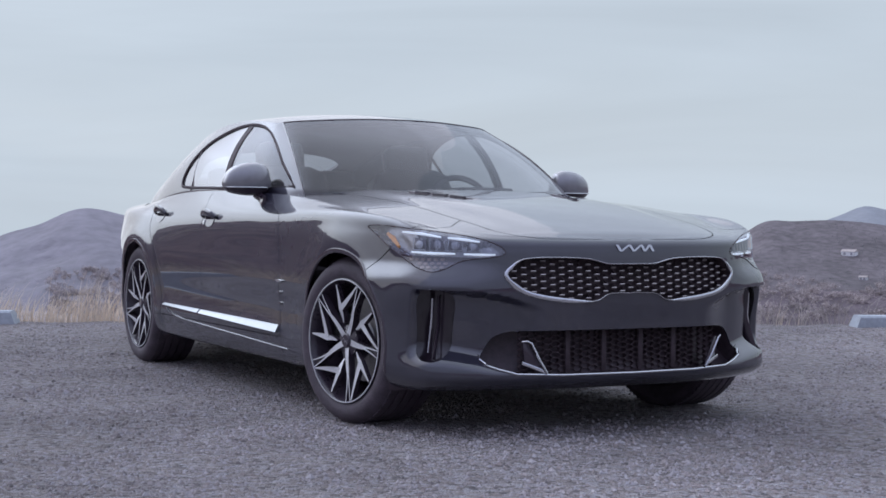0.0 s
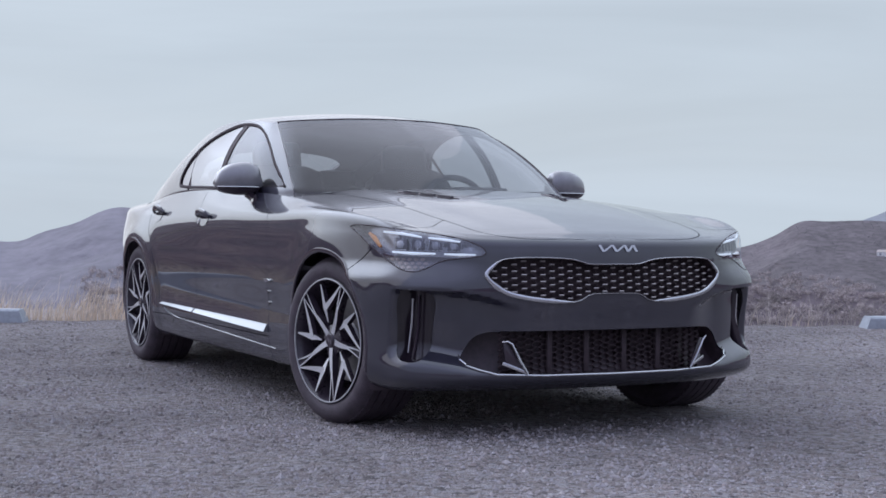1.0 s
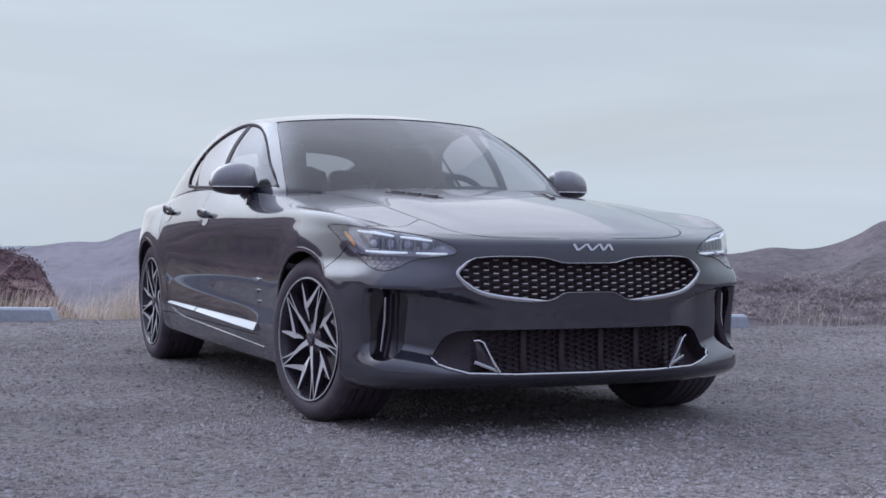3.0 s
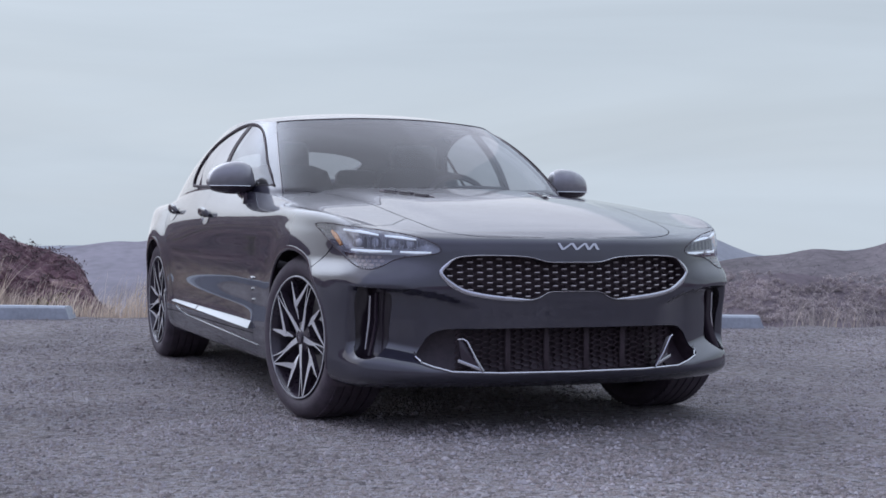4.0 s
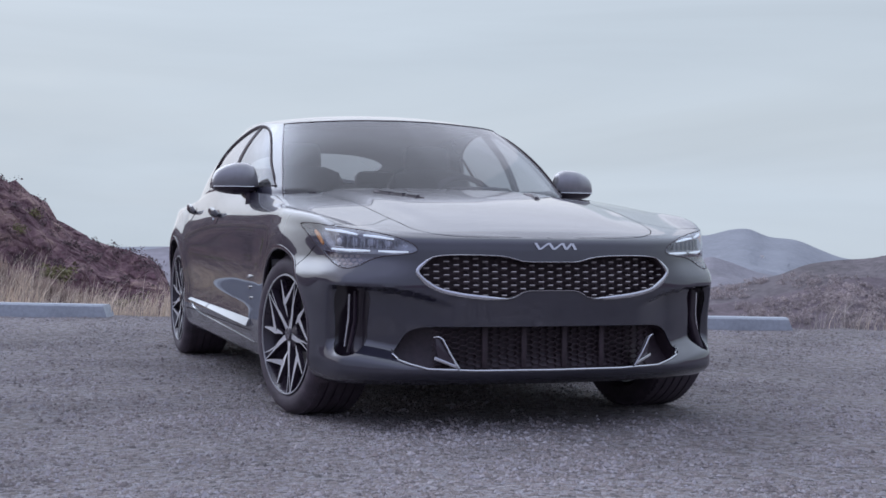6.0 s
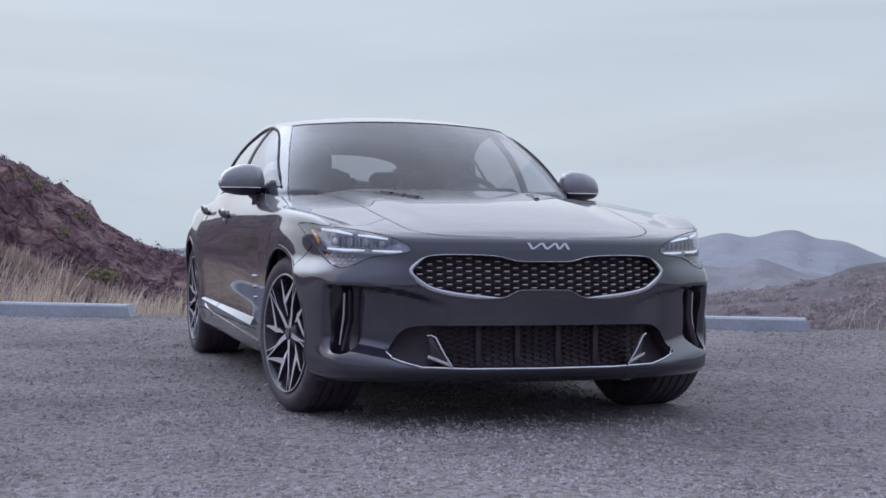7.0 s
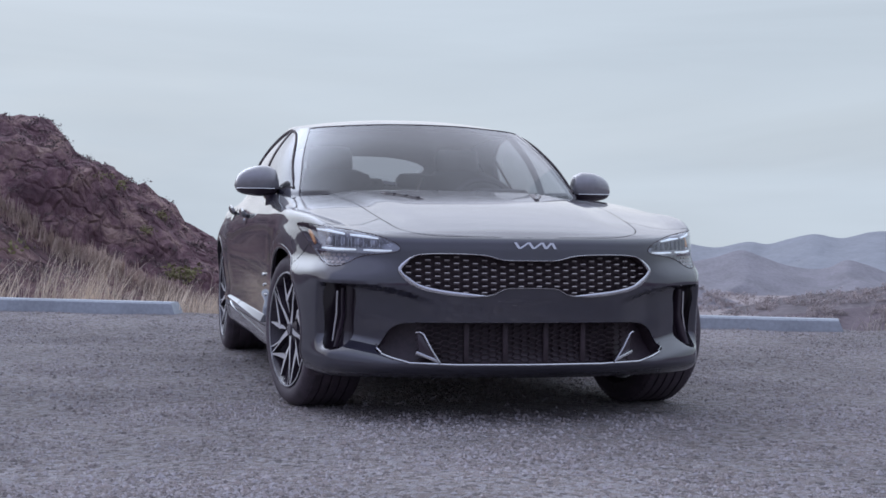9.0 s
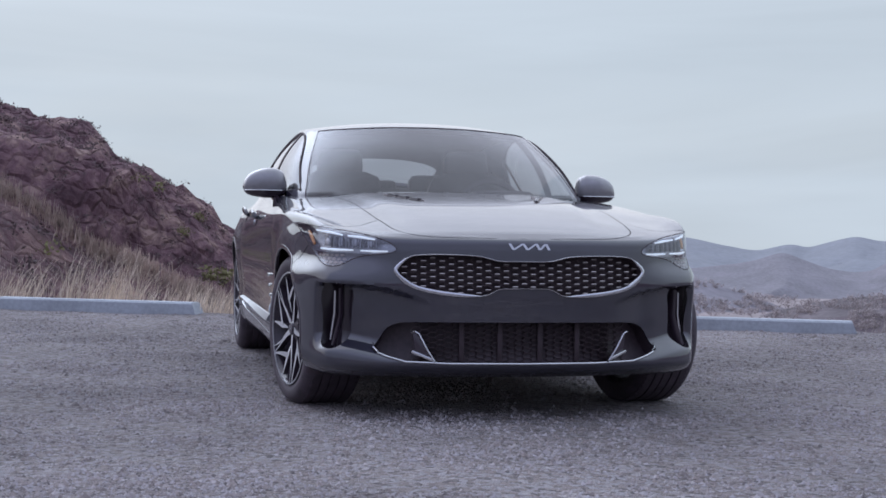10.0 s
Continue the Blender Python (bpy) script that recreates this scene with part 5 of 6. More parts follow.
def build_intake():
    intake = part("lower_intake", both_sides(pocket(zone_bm("intake"), 0.07)), PLASTIC, car, "black lower air intake with mesh")
    bm = lattice(bmesh.new(), lambda p: inside(p, INTAKE_HALF) and p[0] < 0.455, lambda y, z, d: Vector((0.735 - 0.10 * y * y + d, y, z)), 14, 10, 0.033, (0.235, 0.021), 0.024, 0.0102, 0.02, 0.12)
    part("intake_mesh", bm, GRILLE, intake, "matt black intake mesh", sharp=20)
    for y in (-0.245, -0.085, 0.085, 0.245):
        part("strut", box_bm((0.02, 0.022, 0.16), (0.728 - 0.1 * y * y, y, 0.321), 0.004), MATT, intake)
    for s in (1, -1):
        fin = bmesh.new()
        a, b, c, d = (0.458, 0.366), (0.432, 0.360), (0.366, 0.248), (0.452, 0.288)
        fr = lambda q, out=0.0: Vector((0.792 - 0.12 * (q[0] - 0.366) ** 2 * 10 - 0.012 + out, s * q[0], q[1]))
        tube_bm([fr(a, -0.02), fr((0.445, 0.368), -0.004), fr(b), fr((0.40, 0.30)), fr(c)], [0.003, 0.0035, 0.004, 0.0045, 0.004], 0.0035, 8, up=(1, 0, 0), bm=fin)
        fin_part = part("intake_fin", fin, CHROME, intake, "satin chrome fin")
        part("fin_plate", prism_bm([(0.450, 0.362), (0.434, 0.358), (0.402, 0.302), (0.370, 0.252), (0.440, 0.284)], 0.006, lambda u, v, w, s=s: Vector((0.762 - 0.35 * (u - 0.366) + w, s * u, v)), bevel=0.0015), GLOSS, fin_part, "dark triangular fin plate")
        blade = prism_bm([(0.366, 0.244), (0.378, 0.262), (0.452, 0.292), (0.456, 0.280)], 0.012, lambda u, v, w, s=s: Vector((0.775 - 0.35 * (u - 0.366) + w * 1.2 - 0.012, s * u, v)), bevel=0.002)
        part("intake_blade", blade, CHROME, intake, "satin chrome blade")
    tail = [(0.600, 0.300), (0.585, 0.283)] + [q for q in INTAKE_HALF if q[1] < 0.28]
    half = [on_front(y, z - 0.002, 0.003) for y, z in tail]
    path = half + [Vector((p.x, -p.y, p.z)) for p in half[::-1][1:]]
    part("lower_trim", tube_bm(path, 0.0045, 0.0045, 8, up=(1, 0, 0.2)), CHROME, intake, "thin chrome strip")


def build_slots():
    for s in (1, -1):
        bm = pocket(zone_bm("slot"), 0.065)
        if s < 0:
            bm = mirrored(bm)
        slot = part("air_slot", bm, GLOSS, car, "narrow black air slot")
        part("slot_trim", tube_bm([on_corner(-0.119, 0.522, 0.0, s), on_corner(-0.124, 0.43, -0.004, s), on_corner(-0.131, 0.325, -0.006, s)], 0.002, 0.004, 8, up=(0, 1, 0)), CHROME, slot, "thin chrome blade")
        part("slot_vane", tube_bm([on_corner(-0.096, 0.53, -0.016, s), on_corner(-0.10, 0.42, -0.022, s), on_corner(-0.108, 0.31, -0.02, s)], 0.006, 0.02, 8, up=(1, s, 0)), GLOSS, slot)


def build_badge():
    """A zigzag of slanting bars stands for the maker's mark."""
    bm = bmesh.new()
    lo, hi, w = 0.7005, 0.7255, 0.0062
    line = [(-0.082, hi), (-0.066, lo), (-0.026, hi), (-0.008, lo), (0.030, hi), (0.044, lo), (0.070, hi), (0.084, lo)]
    for (a, p), (b, q) in zip(line, line[1:]):
        if p > q:
            (a, p), (b, q) = (b, q), (a, p)
        prism_bm([(a - w, p), (a + w, p), (b + w, q), (b - w, q)], 0.004, lambda u, v, d: on_front(u + 0.018, v, d + 0.0005), bm)
    part("emblem", bm, CHROME, car, "silver slanted-bar emblem on the nose")


def build_headlights():
    glow = material("lamp_white", (0.78, 0.93, 1.0), 0.3, emit=0.30)
    smoke = material("lamp_smoke", (0.12, 0.11, 0.14), 0.2, 0.5, coat=0.5, scale=0.03, vary=0.25)
    amber = material("amber_reflector", (0.75, 0.30, 0.08), 0.25, coat=0.5, scale=0.01, vary=0.2)
    scale_mat = material("bronze_scale", (0.20, 0.15, 0.145), 0.35, 0.3, scale=0.02, vary=0.3)
    inner = material("lamp_reflector", (0.42, 0.43, 0.48), 0.22, 0.65, scale=0.03, vary=0.25)
    for s in (1, -1):
        flip = (lambda b: mirrored(b)) if s < 0 else (lambda b: b)
        lamp = part("headlight", flip(pocket(zone_bm("headlight"), 0.05)), inner, car, "clear headlight with lit white running lights")
        lens = zone_bm("headlight")
        cover = part("lens", flip(lens), LENS, lamp, "clear plastic lens", sharp=None)
        cover.visible_shadow = False
        rim = tube_bm([on_corner(u, z, 0.0, s) for u, z in LAMP_LINE], 0.0019, 0.0019, 6, True, (0.7, 0.7 * s, 0.1))
        part("lens_edge", rim, MATT, lamp, "dark lens edge")
        for line, w in (([(-0.26, 0.770), (-0.17, 0.765), (-0.088, 0.757)], 0.0068), ([(-0.062, 0.754), (0.0, 0.748), (0.055, 0.740)], 0.0062), ([(-0.212, 0.694), (-0.12, 0.690), (-0.032, 0.690)], 0.0066), ([(0.0, 0.689), (0.06, 0.687), (0.114, 0.688)], 0.0058)):
            part("running_light", tube_bm([on_corner(u, z, -0.011, s) for u, z in line], [0.55 * w, 0.85 * w, 0.5 * w], 0.004, 8, up=(0.7, 0.7 * s, 0)), glow, lamp, "white light bar")
        part("side_marker", tube_bm([on_corner(-0.338, 0.764, -0.016, s), on_corner(-0.305, 0.742, -0.014, s), on_corner(-0.275, 0.712, -0.014, s)], [0.006, 0.012, 0.006], 0.006, 8, up=(0.3, s, 0)), amber, lamp, "amber side reflector")
        # lamp chambers: a smoked bowl with a bright lip, thin upright fins between them
        for u, w in ((-0.190, 0.066), (-0.108, 0.062), (-0.035, 0.056), (0.032, 0.050)):
            out = [(u - w / 2, 0.703), (u + w / 2, 0.703), (u + w / 2 - 0.006, 0.745), (u - w / 2 + 0.004, 0.750)]
            hood = part("lamp_chamber", prism_bm(out, 0.012, lambda a, b, c: on_corner(a, b, -0.046 + c, s), bevel=0.003), smoke, lamp, "smoked reflector chamber")
            bowl = [(u + 0.30 * w * math.cos(q), 0.724 + 0.016 * math.sin(q)) for q in np.linspace(0, 2 * math.pi, 20, endpoint=False)]
            part("projector", prism_bm(bowl, 0.008, lambda a, b, c: on_corner(a, b, -0.036 + c, s), bevel=0.002), inner, hood, "bright projector lens")
            part("lip", tube_bm([on_corner(a, b, -0.030, s) for a, b in (out[3], out[0], out[1])], 0.0026, 0.0020, 6, up=(0.7, 0.7 * s, 0)), CHROME, hood)
        for k in range(14):
            u = -0.155 + k * 0.0165
            part("fin", prism_bm([(u, 0.700), (u + 0.0022, 0.700), (u + 0.0005, 0.744), (u - 0.0015, 0.744)], 0.010, lambda a, b, c: on_corner(a, b, -0.030 + c, s)), inner if k % 2 else smoke, lamp)
        dark = zone_bm("headlight")
        band = [(-0.30, 0.692), (-0.22, 0.682), (-0.03, 0.678), (0.16, 0.674), (0.16, 0.55), (-0.30, 0.55)]
        cut(dark, band, DIAG, lambda f: True)
        dark.normal_update()
        bmesh.ops.delete(dark, geom=[f for f in dark.faces if not inside(flat(f.calc_center_median(), DIAG), band)], context="FACES")
        dark.normal_update()
        for v, n in [(v, v.normal.copy()) for v in dark.verts]:
            v.co -= n * 0.010
        base = part("lamp_base", flip(dark), GLOSS, lamp, "dark patterned lamp base")
        for i in range(7):
            for j in range(3):
                u, z = -0.235 + i * 0.026 + (0.013 if j % 2 else 0), 0.668 - j * 0.013
                if inside((u, z), LAMP_LINE) and inside((u, z - 0.01), LAMP_LINE):
                    part("scale", prism_bm([(u - 0.010, z), (u - 0.005, z + 0.0045), (u + 0.005, z + 0.0045), (u + 0.010, z), (u + 0.005, z - 0.0045), (u - 0.005, z - 0.0045)], 0.004, lambda a, b, c: on_corner(a, b, -0.010 + c, s)), scale_mat, base)


# ---- car: cabin ----
DLO = [(-0.835, 0.957), (-0.92, 1.010)] + loop_smooth([(-1.015, 1.066), (-1.16, 1.150), (-1.296, 1.214), (-1.40, 1.250), (-1.488, 1.270), (-1.64, 1.285), (-1.80, 1.281), (-2.0, 1.250), (-2.19, 1.192), (-2.28, 1.130), (-2.325, 1.070), (-2.338, 1.020), (-2.315, 0.988), (-2.20, 0.977), (-2.08, 0.972)], 40, False) + [(-1.6, 0.962), (-1.2, 0.957)]
POST_B1, POST_B2, POST_C = [(-1.535, 0.90), (-1.625, 1.32)], [(-1.595, 0.90), (-1.685, 1.32)], [(-2.085, 0.90), (-2.255, 1.24)]


def build_cabin():
    rows = cabin_skin()
    k = int(3.92 / 13 * (GU - 1))
    ws = grid_bm(rows[: k + 1])
    bmesh.ops.recalc_face_normals(ws, faces=ws.faces[:])
    ws.normal_update()
    if sum(f.normal.x for f in ws.faces) < 0:
        bmesh.ops.reverse_faces(ws, faces=ws.faces[:])
    pane = part("windscreen", both_sides(hemmed(ws, 0.003, 0.004)), GLASS, car, "clear windscreen")
    pane.visible_shadow = False
    path = [rows[i][-1] for i in range(k + 1)]
    path = [Vector((p.x, -p.y, p.z)) for p in path[::-1]][:-1] + path
    part("windscreen_seal", tube_bm([p + Vector((0.001, 0, 0.0)) for p in path], 0.004, 0.003, 6), GLOSS, car, "black windscreen seal")
    for s in (1, -1):
        part("windscreen_seal", tube_bm([Vector((p.x, s * p.y, p.z)) for p in rows[k]], 0.004, 0.003, 6), GLOSS, car, "black windscreen seal")
    side = grid_bm(rows[k:])
    bmesh.ops.recalc_face_normals(side, faces=side.faces[:])
    side.normal_update()
    if sum(f.normal.y for f in side.faces) < 0:
        bmesh.ops.reverse_faces(side, faces=side.faces[:])
    flank = lambda f: f.verts[0].co.y > 0.5
    cut(side, DLO, SIDE, flank)
    for line in (POST_B1, POST_B2, POST_C):
        cut(side, line, SIDE, flank, False)
    side.normal_update()

    def pane_of(f):
        c = f.calc_center_median()
        if c.y < 0.45 or not inside((c.x, c.z), DLO):
            return "cabin_frame"
        line_x = lambda l: l[0][0] + (l[1][0] - l[0][0]) * (c.z - l[0][1]) / (l[1][1] - l[0][1])
        if c.x > line_x(POST_B1):
            return "front_window"
        if c.x > line_x(POST_B2):
            return "centre_pillar"
        return "rear_window" if c.x > line_x(POST_C) else "quarter_window"

    for name, mat, label in (("cabin_frame", PAINT, ""), ("front_window", GLASS, "clear side window"), ("rear_window", TINT, "tinted side window"), ("centre_pillar", MATT, "black door pillar"), ("quarter_window", TINT, "small tinted rear window")):
        bm = taken(side, lambda f: pane_of(f) == name)
        if mat in (GLASS, TINT):
            hemmed(bm, 0.004, 0.004)
            for v in bm.verts:
                v.co.y -= 0.004
        else:
            hemmed(bm, 0.0, 0.02)
        other = mirrored(bm)
        for b2 in (bm, other):
            ob = smooth_panel(name, b2, mat, car, label)
            if mat in (GLASS, TINT):
                ob.visible_shadow = False
    tree = BVHTree.FromBMesh(side)
    for s in (1, -1):
        ring = []
        for x, z in DLO:
            p, n, _, _ = tree.ray_cast(Vector((x, 3, z)), Vector((0, -1, 0)))
            if p is not None:
                q = p + n * 0.001
                ring.append(Vector((q.x, s * q.y, q.z)))
        part("window_trim", tube_bm(ring, 0.009, 0.005, 6, True, (0, 1, 0)), MATT, car, "black window surround")
        p1, p2 = [tree.ray_cast(Vector((x, 3, z)), Vector((0, -1, 0)))[0] for x, z in ((-2.11, 0.962), (-2.225, 1.178))]
        part("window_post", tube_bm([Vector((p.x, s * p.y, p.z)) for p in (p1, p2)], 0.012, 0.006, 6, up=(0, 1, 0)), MATT, car)
    side.free()
    roof = grid_bm(roof_skin())
    bmesh.ops.recalc_face_normals(roof, faces=roof.faces[:])
    roof.normal_update()
    if sum(f.normal.z for f in roof.faces) < 0:
        bmesh.ops.reverse_faces(roof, faces=roof.faces[:])
    back = loop_smooth([(-2.84, -0.1), (-2.84, 0.22), (-2.865, 0.36), (-2.91, 0.42), (-2.98, 0.43), (-3.10, 0.41), (-3.27, 0.37), (-3.30, 0.20), (-3.31, -0.1)], 40, False)
    cut(roof, back, TOP, lambda f: True)
    roof.normal_update()
    is_glass = lambda f: inside(flat(f.calc_center_median(), TOP), back)
    bm = taken(roof, is_glass)
    ob = smooth_panel("rear_screen", both_sides(bm), TINT, car, "sloping tinted rear window")
    ob.visible_shadow = False
    bm = taken(roof, lambda f: not is_glass(f))
    smooth_panel("roof", both_sides(hemmed(bm, 0.0, 0.02)), PAINT, car)
    # headlining under the roof
    lin = taken(roof, lambda f: not is_glass(f))
    for v in lin.verts:
        v.co.z -= 0.035
        v.co.y *= 0.97
    part("headlining", both_sides(lin), CABIN, car, "dark headlining", sharp=None)
    roof.free()


def cushion(size, at, tilt=0.0, bulge=0.12, bm=None):
    """A stuffed block with rounded edges."""
    b2 = bmesh.new()
    bmesh.ops.create_cube(b2, size=1.0)
    bmesh.ops.subdivide_edges(b2, edges=b2.edges[:], cuts=5, use_grid_fill=True)
    for v in b2.verts:
        c = v.co * 2
        v.co = Vector([q * (1 - 0.16 * max(abs(c[(i + 1) % 3]), abs(c[(i + 2) % 3])) ** 4) for i, q in enumerate(c)]) * 0.5
        v.co = Vector([v.co[i] * size[i] for i in range(3)])
    bmesh.ops.transform(b2, verts=b2.verts[:], matrix=Matrix.Translation(at) @ Matrix.Rotation(radians(tilt), 4, "Y"))
    return b2


def build_interior():
    for y in (0.37, -0.37):
        seat = part("front_seat", cushion((0.50, 0.50, 0.16), (-1.50, y, 0.52)), SEAT, car, "dark leather front seat")
        part("backrest", cushion((0.16, 0.50, 0.60), (-1.80, y, 0.80), -18), SEAT, seat)
        part("headrest", cushion((0.10, 0.26, 0.17), (-1.91, y, 1.135), -14), SEAT, seat)
        for k in (0.06, -0.06):
            part("headrest_post", tube_bm([(-1.87, y + k, 1.0), (-1.90, y + k, 1.10)], 0.006), STEEL, seat)
    bench = part("rear_seat", cushion((0.5, 1.25, 0.18), (-2.45, 0, 0.52)), SEAT, car, "dark leather rear bench")
    part("backrest", cushion((0.16, 1.25, 0.50), (-2.72, 0, 0.78), -22), SEAT, bench)
    for y in (0.33, 0.0, -0.33):
        part("headrest", cushion((0.09, 0.25, 0.14), (-2.80, y, 1.035 if y else 1.0), -10), SEAT, bench)
    dash = [(x, z) for x, z in ((-0.56, 0.60), (-0.56, 0.90), (-0.72, 0.925), (-0.95, 0.935), (-1.08, 0.92), (-1.14, 0.87), (-1.12, 0.62))]
    board = part("dashboard", prism_bm(dash, 1.36, lambda u, v, w: Vector((u, w - 0.68, v)), bevel=0.01), CABIN, car, "dark soft-touch dashboard")
    part("cluster_hood", cushion((0.16, 0.34, 0.07), (-1.06, 0.37, 0.945)), CABIN, board)
    wheel = [Vector((-1.24, 0.37, 0.87)) + Vector((0.0, math.cos(a), 0)) * 0.18 + Vector((-0.42, 0, 0.91)) * (0.18 * math.sin(a)) for a in np.linspace(0, 2 * math.pi, 40, endpoint=False)]
    steering = part("steering_wheel", tube_bm(wheel, 0.016, 0.014, 10, True, (1, 0, 0.4)), SEAT, car, "dark leather steering wheel")
    part("boss", cushion((0.05, 0.15, 0.13), (-1.23, 0.37, 0.87), 20), CABIN, steering)
    for q in (0.0, math.pi, -math.pi / 2):
        p = Vector((-1.24, 0.37, 0.87))
        e = p + Vector((0.0, math.cos(q), 0)) * 0.17 + Vector((-0.42, 0, 0.91)) * (0.17 * math.sin(q))
        part("rim_spoke", tube_bm([p, e], 0.014, 0.008), CABIN, steering)
    part("parcel_shelf", box_bm((0.5, 1.2, 0.02), (-3.02, 0, 0.90), 0.006), CABIN, car, "dark parcel shelf")
    for s in (1, -1):
        part("door_lining", box_bm((1.55, 0.03, 0.50), (-1.60, s * 0.755, 0.63), 0.01), CABIN, car, "dark door lining")


def build_side_trim():
    for s in (1, -1):
        for x0, x1 in ((-0.590, -1.652), (-1.672, -2.255)):
            bm = bmesh.new()
            n = 26
            rows = []
            for k in range(n + 1):
                x = x0 + (x1 - x0) * k / n
                t = (x + 0.59) / (-2.255 + 0.59)
                lo, hi = 0.317 + 0.034 * t, 0.353 + 0.010 * t
                foot = on_side(x, (lo + hi) / 2, 0.0, s)
                rows.append([Vector((x, foot.y + s * q, z)) for q, z in ((-0.004, lo), (0.019, lo + 0.003), (0.004, hi - 0.002), (-0.004, hi))])
            grid_bm(rows, bm)
            bm.faces.new([bm.verts[i] for i in range(4)]) if bm.verts.ensure_lookup_table() is None else None
            bmesh.ops.recalc_face_normals(bm, faces=bm.faces[:])
            part("door_trim", bm, STRIP, car, "bright chrome strip along the door foot", sharp=30)
        part("sill_trim", tube_bm([on_side(x, z, 0.002, s) for x, z in [(q[0], q[1]) for q in loop_smooth([(-2.20, 0.338), (-2.11, 0.312), (-1.95, 0.296), (-1.6, 0.284), (-1.0, 0.266), (-0.50, 0.252)], 26, False)]], 0.003, 0.003, 6, up=(0, 1, 0)), CHROME, car, "thin chrome sill line")
        gill = part("fender_vent", prism_bm([(-0.605, 0.551), (-0.560, 0.553), (-0.520, 0.548), (-0.535, 0.541), (-0.575, 0.537)], 0.010, lambda u, v, w: on_side(u, v, w, s), bevel=0.002), CHROME, car, "small chrome fender vent blade")
        part("vent_blade", prism_bm([(-0.600, 0.500), (-0.560, 0.503), (-0.545, 0.497), (-0.575, 0.489)], 0.008, lambda u, v, w: on_side(u, v, w, s), bevel=0.002), GLOSS, gill)
        part("vent_blade", prism_bm([(-0.600, 0.452), (-0.560, 0.455), (-0.545, 0.449), (-0.575, 0.441)], 0.008, lambda u, v, w: on_side(u, v, w, s), bevel=0.002), GLOSS, gill)
        for x, z in ((-1.555, 0.823), (-2.44, 0.840)):
            pts = [(-0.092, -0.004, 0.006), (-0.074, 0.004, 0.026), (-0.03, 0.008, 0.036), (0.032, 0.008, 0.036), (0.074, 0.002, 0.026), (0.092, -0.006, 0.006)]
            h = part("door_handle", tube_bm([on_side(x + a, z + b, c, s) for a, b, c in pts], [0.012, 0.018, 0.019, 0.019, 0.017, 0.011], [0.008, 0.010, 0.011, 0.011, 0.010, 0.008], 10, up=(0, 1, 0)), PAINT, car, "glossy black door handle")
            cup = [(x + 0.070 * math.cos(a), z - 0.014 + 0.038 * math.sin(a)) for a in np.linspace(0, 2 * math.pi, 24, endpoint=False)]
            part("handle_cup", prism_bm(cup, 0.0025, lambda u, v, w: on_side(u, v, w, s)), GLOSS, h)
            if x > -2:
                lk = [(x - 0.075 + 0.011 * math.cos(a), z - 0.03 + 0.013 * math.sin(a)) for a in np.linspace(0, 2 * math.pi, 16, endpoint=False)]
                part("lock", prism_bm(lk, 0.006, lambda u, v, w: on_side(u, v, w, s)), CHROME, h, "round chrome lock")
    for s in (1, -1):
        vent = part("hood_vent", prism_bm([(-0.375, 0.372), (-0.33, 0.392), (-0.02, 0.285), (0.005, 0.262), (-0.05, 0.27), (-0.345, 0.335)], 0.002, lambda u, v, w: on_top(u, s * v, w + 0.0005)), PLASTIC, car, "slim black hood vent")
        for k in range(3):
            a = (-0.31 + 0.10 * k, 0.362 - 0.033 * k)
            part("vent_slat", prism_bm([(a[0], a[1] + 0.013), (a[0] + 0.075, a[1] - 0.012), (a[0] + 0.07, a[1] - 0.028), (a[0] - 0.005, a[1] - 0.004)], 0.007, lambda u, v, w: on_top(u, s * v, w + 0.001)), PAINT, vent)


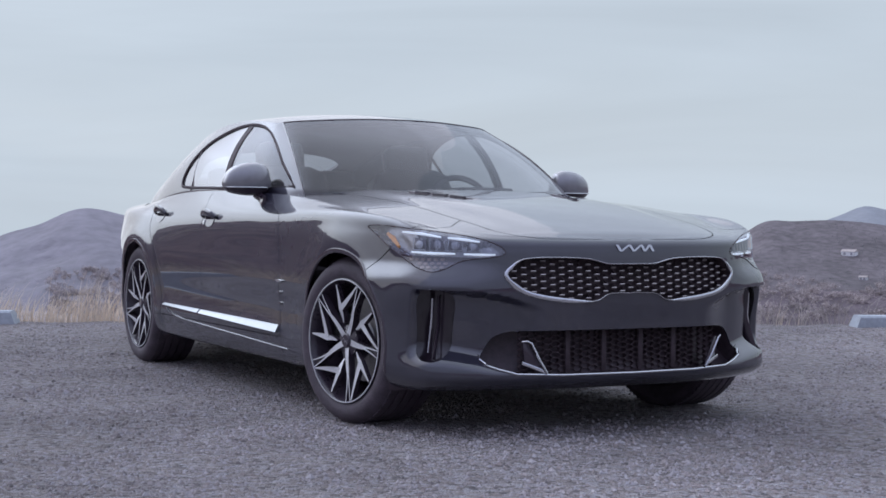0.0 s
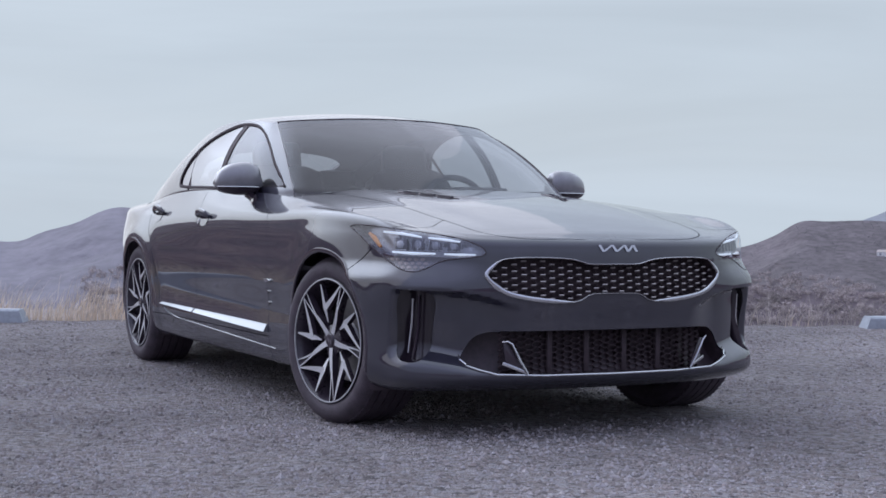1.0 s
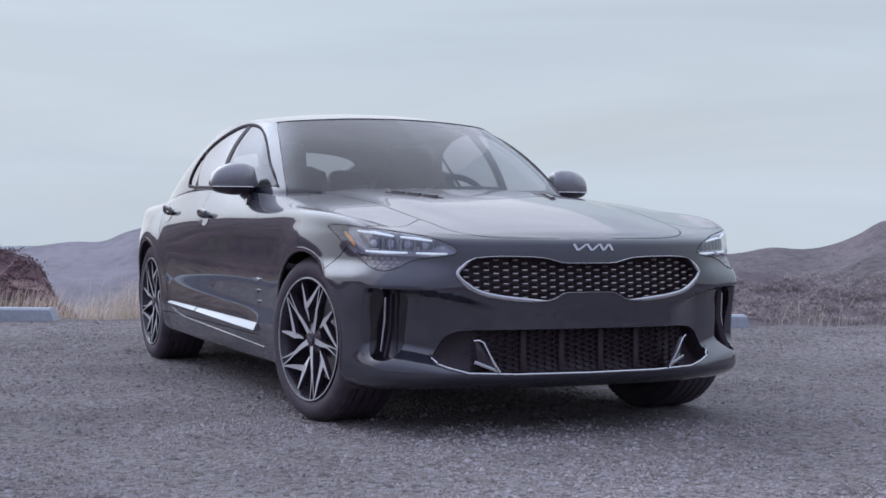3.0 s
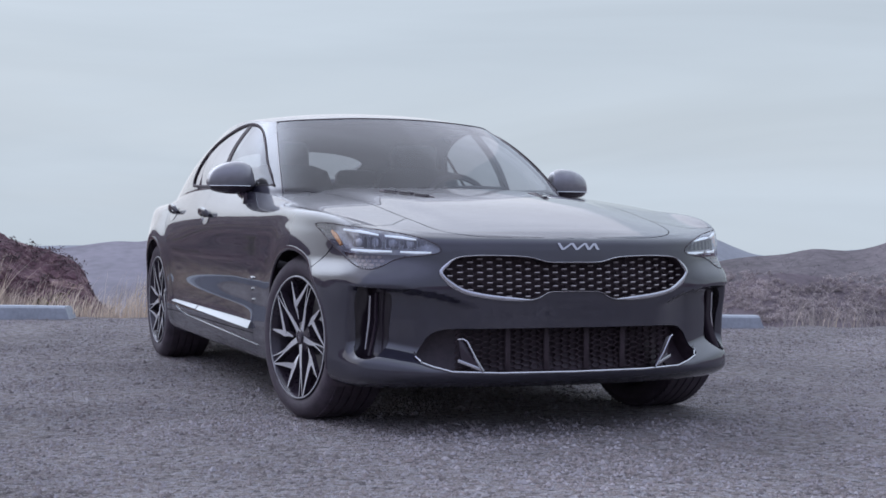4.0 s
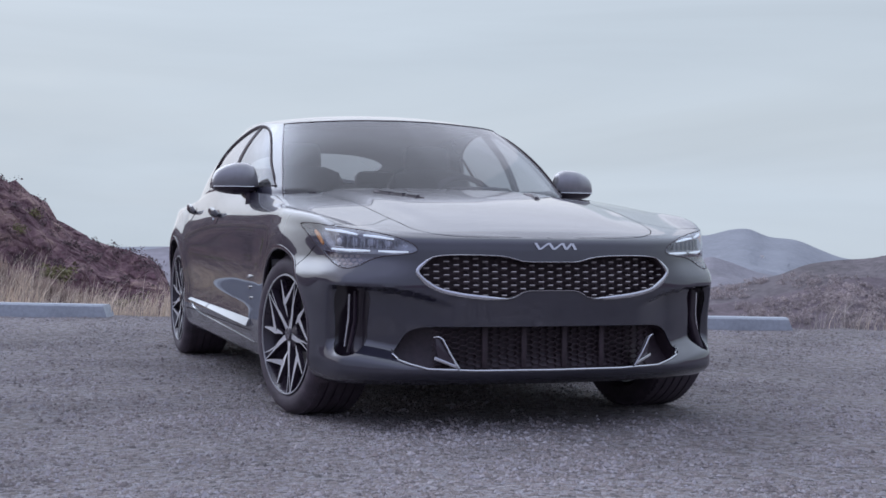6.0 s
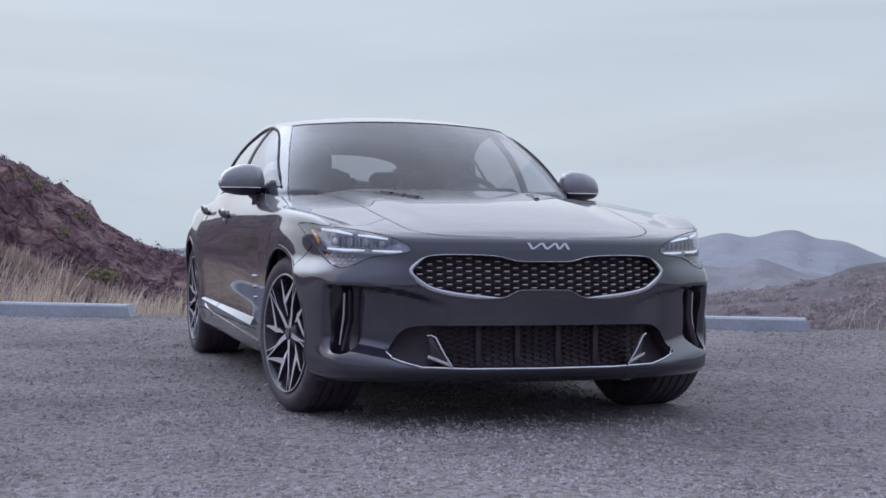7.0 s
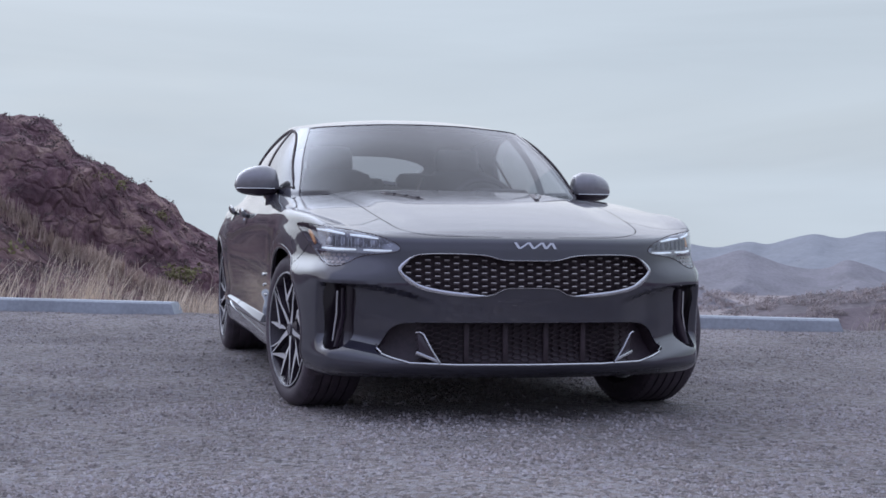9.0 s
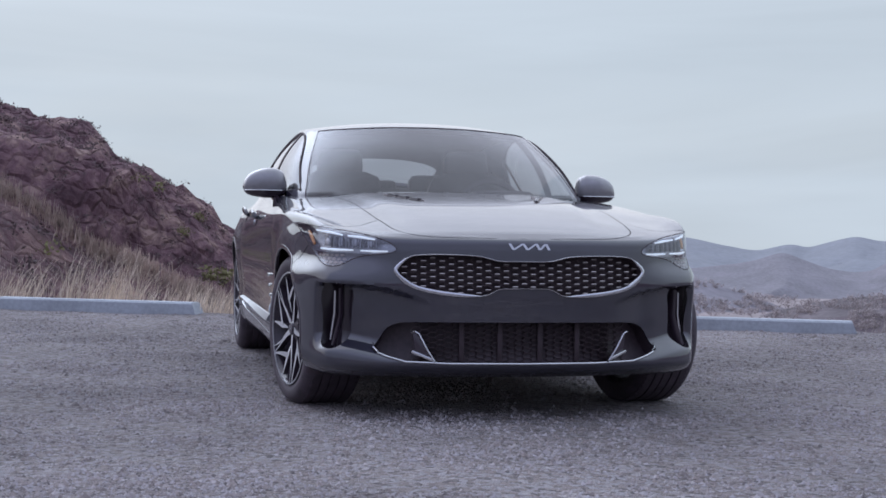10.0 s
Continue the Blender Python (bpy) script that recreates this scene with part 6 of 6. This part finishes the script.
def build_mirrors():
    tops = [(0.775, 1.000), (0.785, 1.040), (0.81, 1.064), (0.86, 1.073), (0.91, 1.065), (0.945, 1.051), (0.965, 1.037), (0.982, 1.014), (0.992, 0.982)]
    lows = [(0.775, 0.955), (0.785, 0.935), (0.81, 0.924), (0.86, 0.919), (0.91, 0.922), (0.945, 0.928), (0.965, 0.934), (0.982, 0.946), (0.992, 0.966)]
    for s in (1, -1):
        rows = []
        for y in np.linspace(0.775, 0.992, 30):
            t, l = curve_at(tops, y), curve_at(lows, y)
            w = 0.055 * math.sqrt(max(0.02, 1 - ((y - 0.875) / 0.118) ** 2)) + 0.012
            xc = -1.035 - 0.10 * max(0.0, y - 0.9)
            row = []
            for a in np.linspace(0, 2 * math.pi, 36, endpoint=False):
                c, q = math.cos(a), math.sin(a)
                x = xc + w * (abs(c) ** 0.75) * (1 if c > 0 else -0.75)
                row.append((x, s * y, (t + l) / 2 + (t - l) / 2 * (abs(q) ** 0.85) * (1 if q > 0 else -1)))
            rows.append(row)
        bm = grid_bm(rows, close_v=True)
        for r in (0, -1):
            bm.verts.ensure_lookup_table()
            vs = [bm.verts[i] for i in (range(36) if r == 0 else range(29 * 36, 30 * 36))]
            bm.faces.new(vs)
        bmesh.ops.recalc_face_normals(bm, faces=bm.faces[:])
        bmesh.ops.bisect_plane(bm, geom=bm.verts[:] + bm.edges[:] + bm.faces[:], plane_co=(0, 0, 0.957), plane_no=(0, 0, 1))
        upper = taken(bm, lambda f: f.calc_center_median().z > 0.957)
        lower = taken(bm, lambda f: f.calc_center_median().z <= 0.957)
        bm.free()
        mirror = part("door_mirror", upper, MIRROR_CAP, car, "glossy door mirror, cap greyed to stand for reflected sky")
        part("lower_cover", lower, GLOSS, mirror, "darker lower cover")
        strip = [(-1.035 - 0.1 * max(0.0, y - 0.9) + 0.057 * math.sqrt(max(0.02, 1 - ((y - 0.875) / 0.118) ** 2)) + 0.012, s * y, 0.957) for y in np.linspace(0.80, 0.985, 18)]
        part("indicator_strip", tube_bm(strip, 0.0035, 0.0025, 6), CHROME, mirror, "thin clear indicator strip")
        face = [(0.79, 0.975), (0.80, 1.035), (0.85, 1.058), (0.92, 1.04), (0.965, 0.99), (0.955, 0.95), (0.88, 0.937), (0.81, 0.94)]
        part("mirror_glass", prism_bm(face, 0.004, lambda u, v, w: Vector((-1.079 - w, s * u, v))), MIRROR, mirror)
        part("mirror_arm", tube_bm([(-1.03, s * 0.835, 0.928), (-0.985, s * 0.82, 0.905), (-0.94, s * 0.835, 0.885), (-0.90, s * 0.845, 0.878)], [0.022, 0.022, 0.034, 0.046], [0.018, 0.017, 0.015, 0.010], 12, up=(0, 1, 0)), GLOSS, mirror, "black mirror arm on the door")


build_grille()
build_intake()
build_slots()
build_badge()
build_headlights()
build_cabin()
build_interior()
build_side_trim()
build_mirrors()
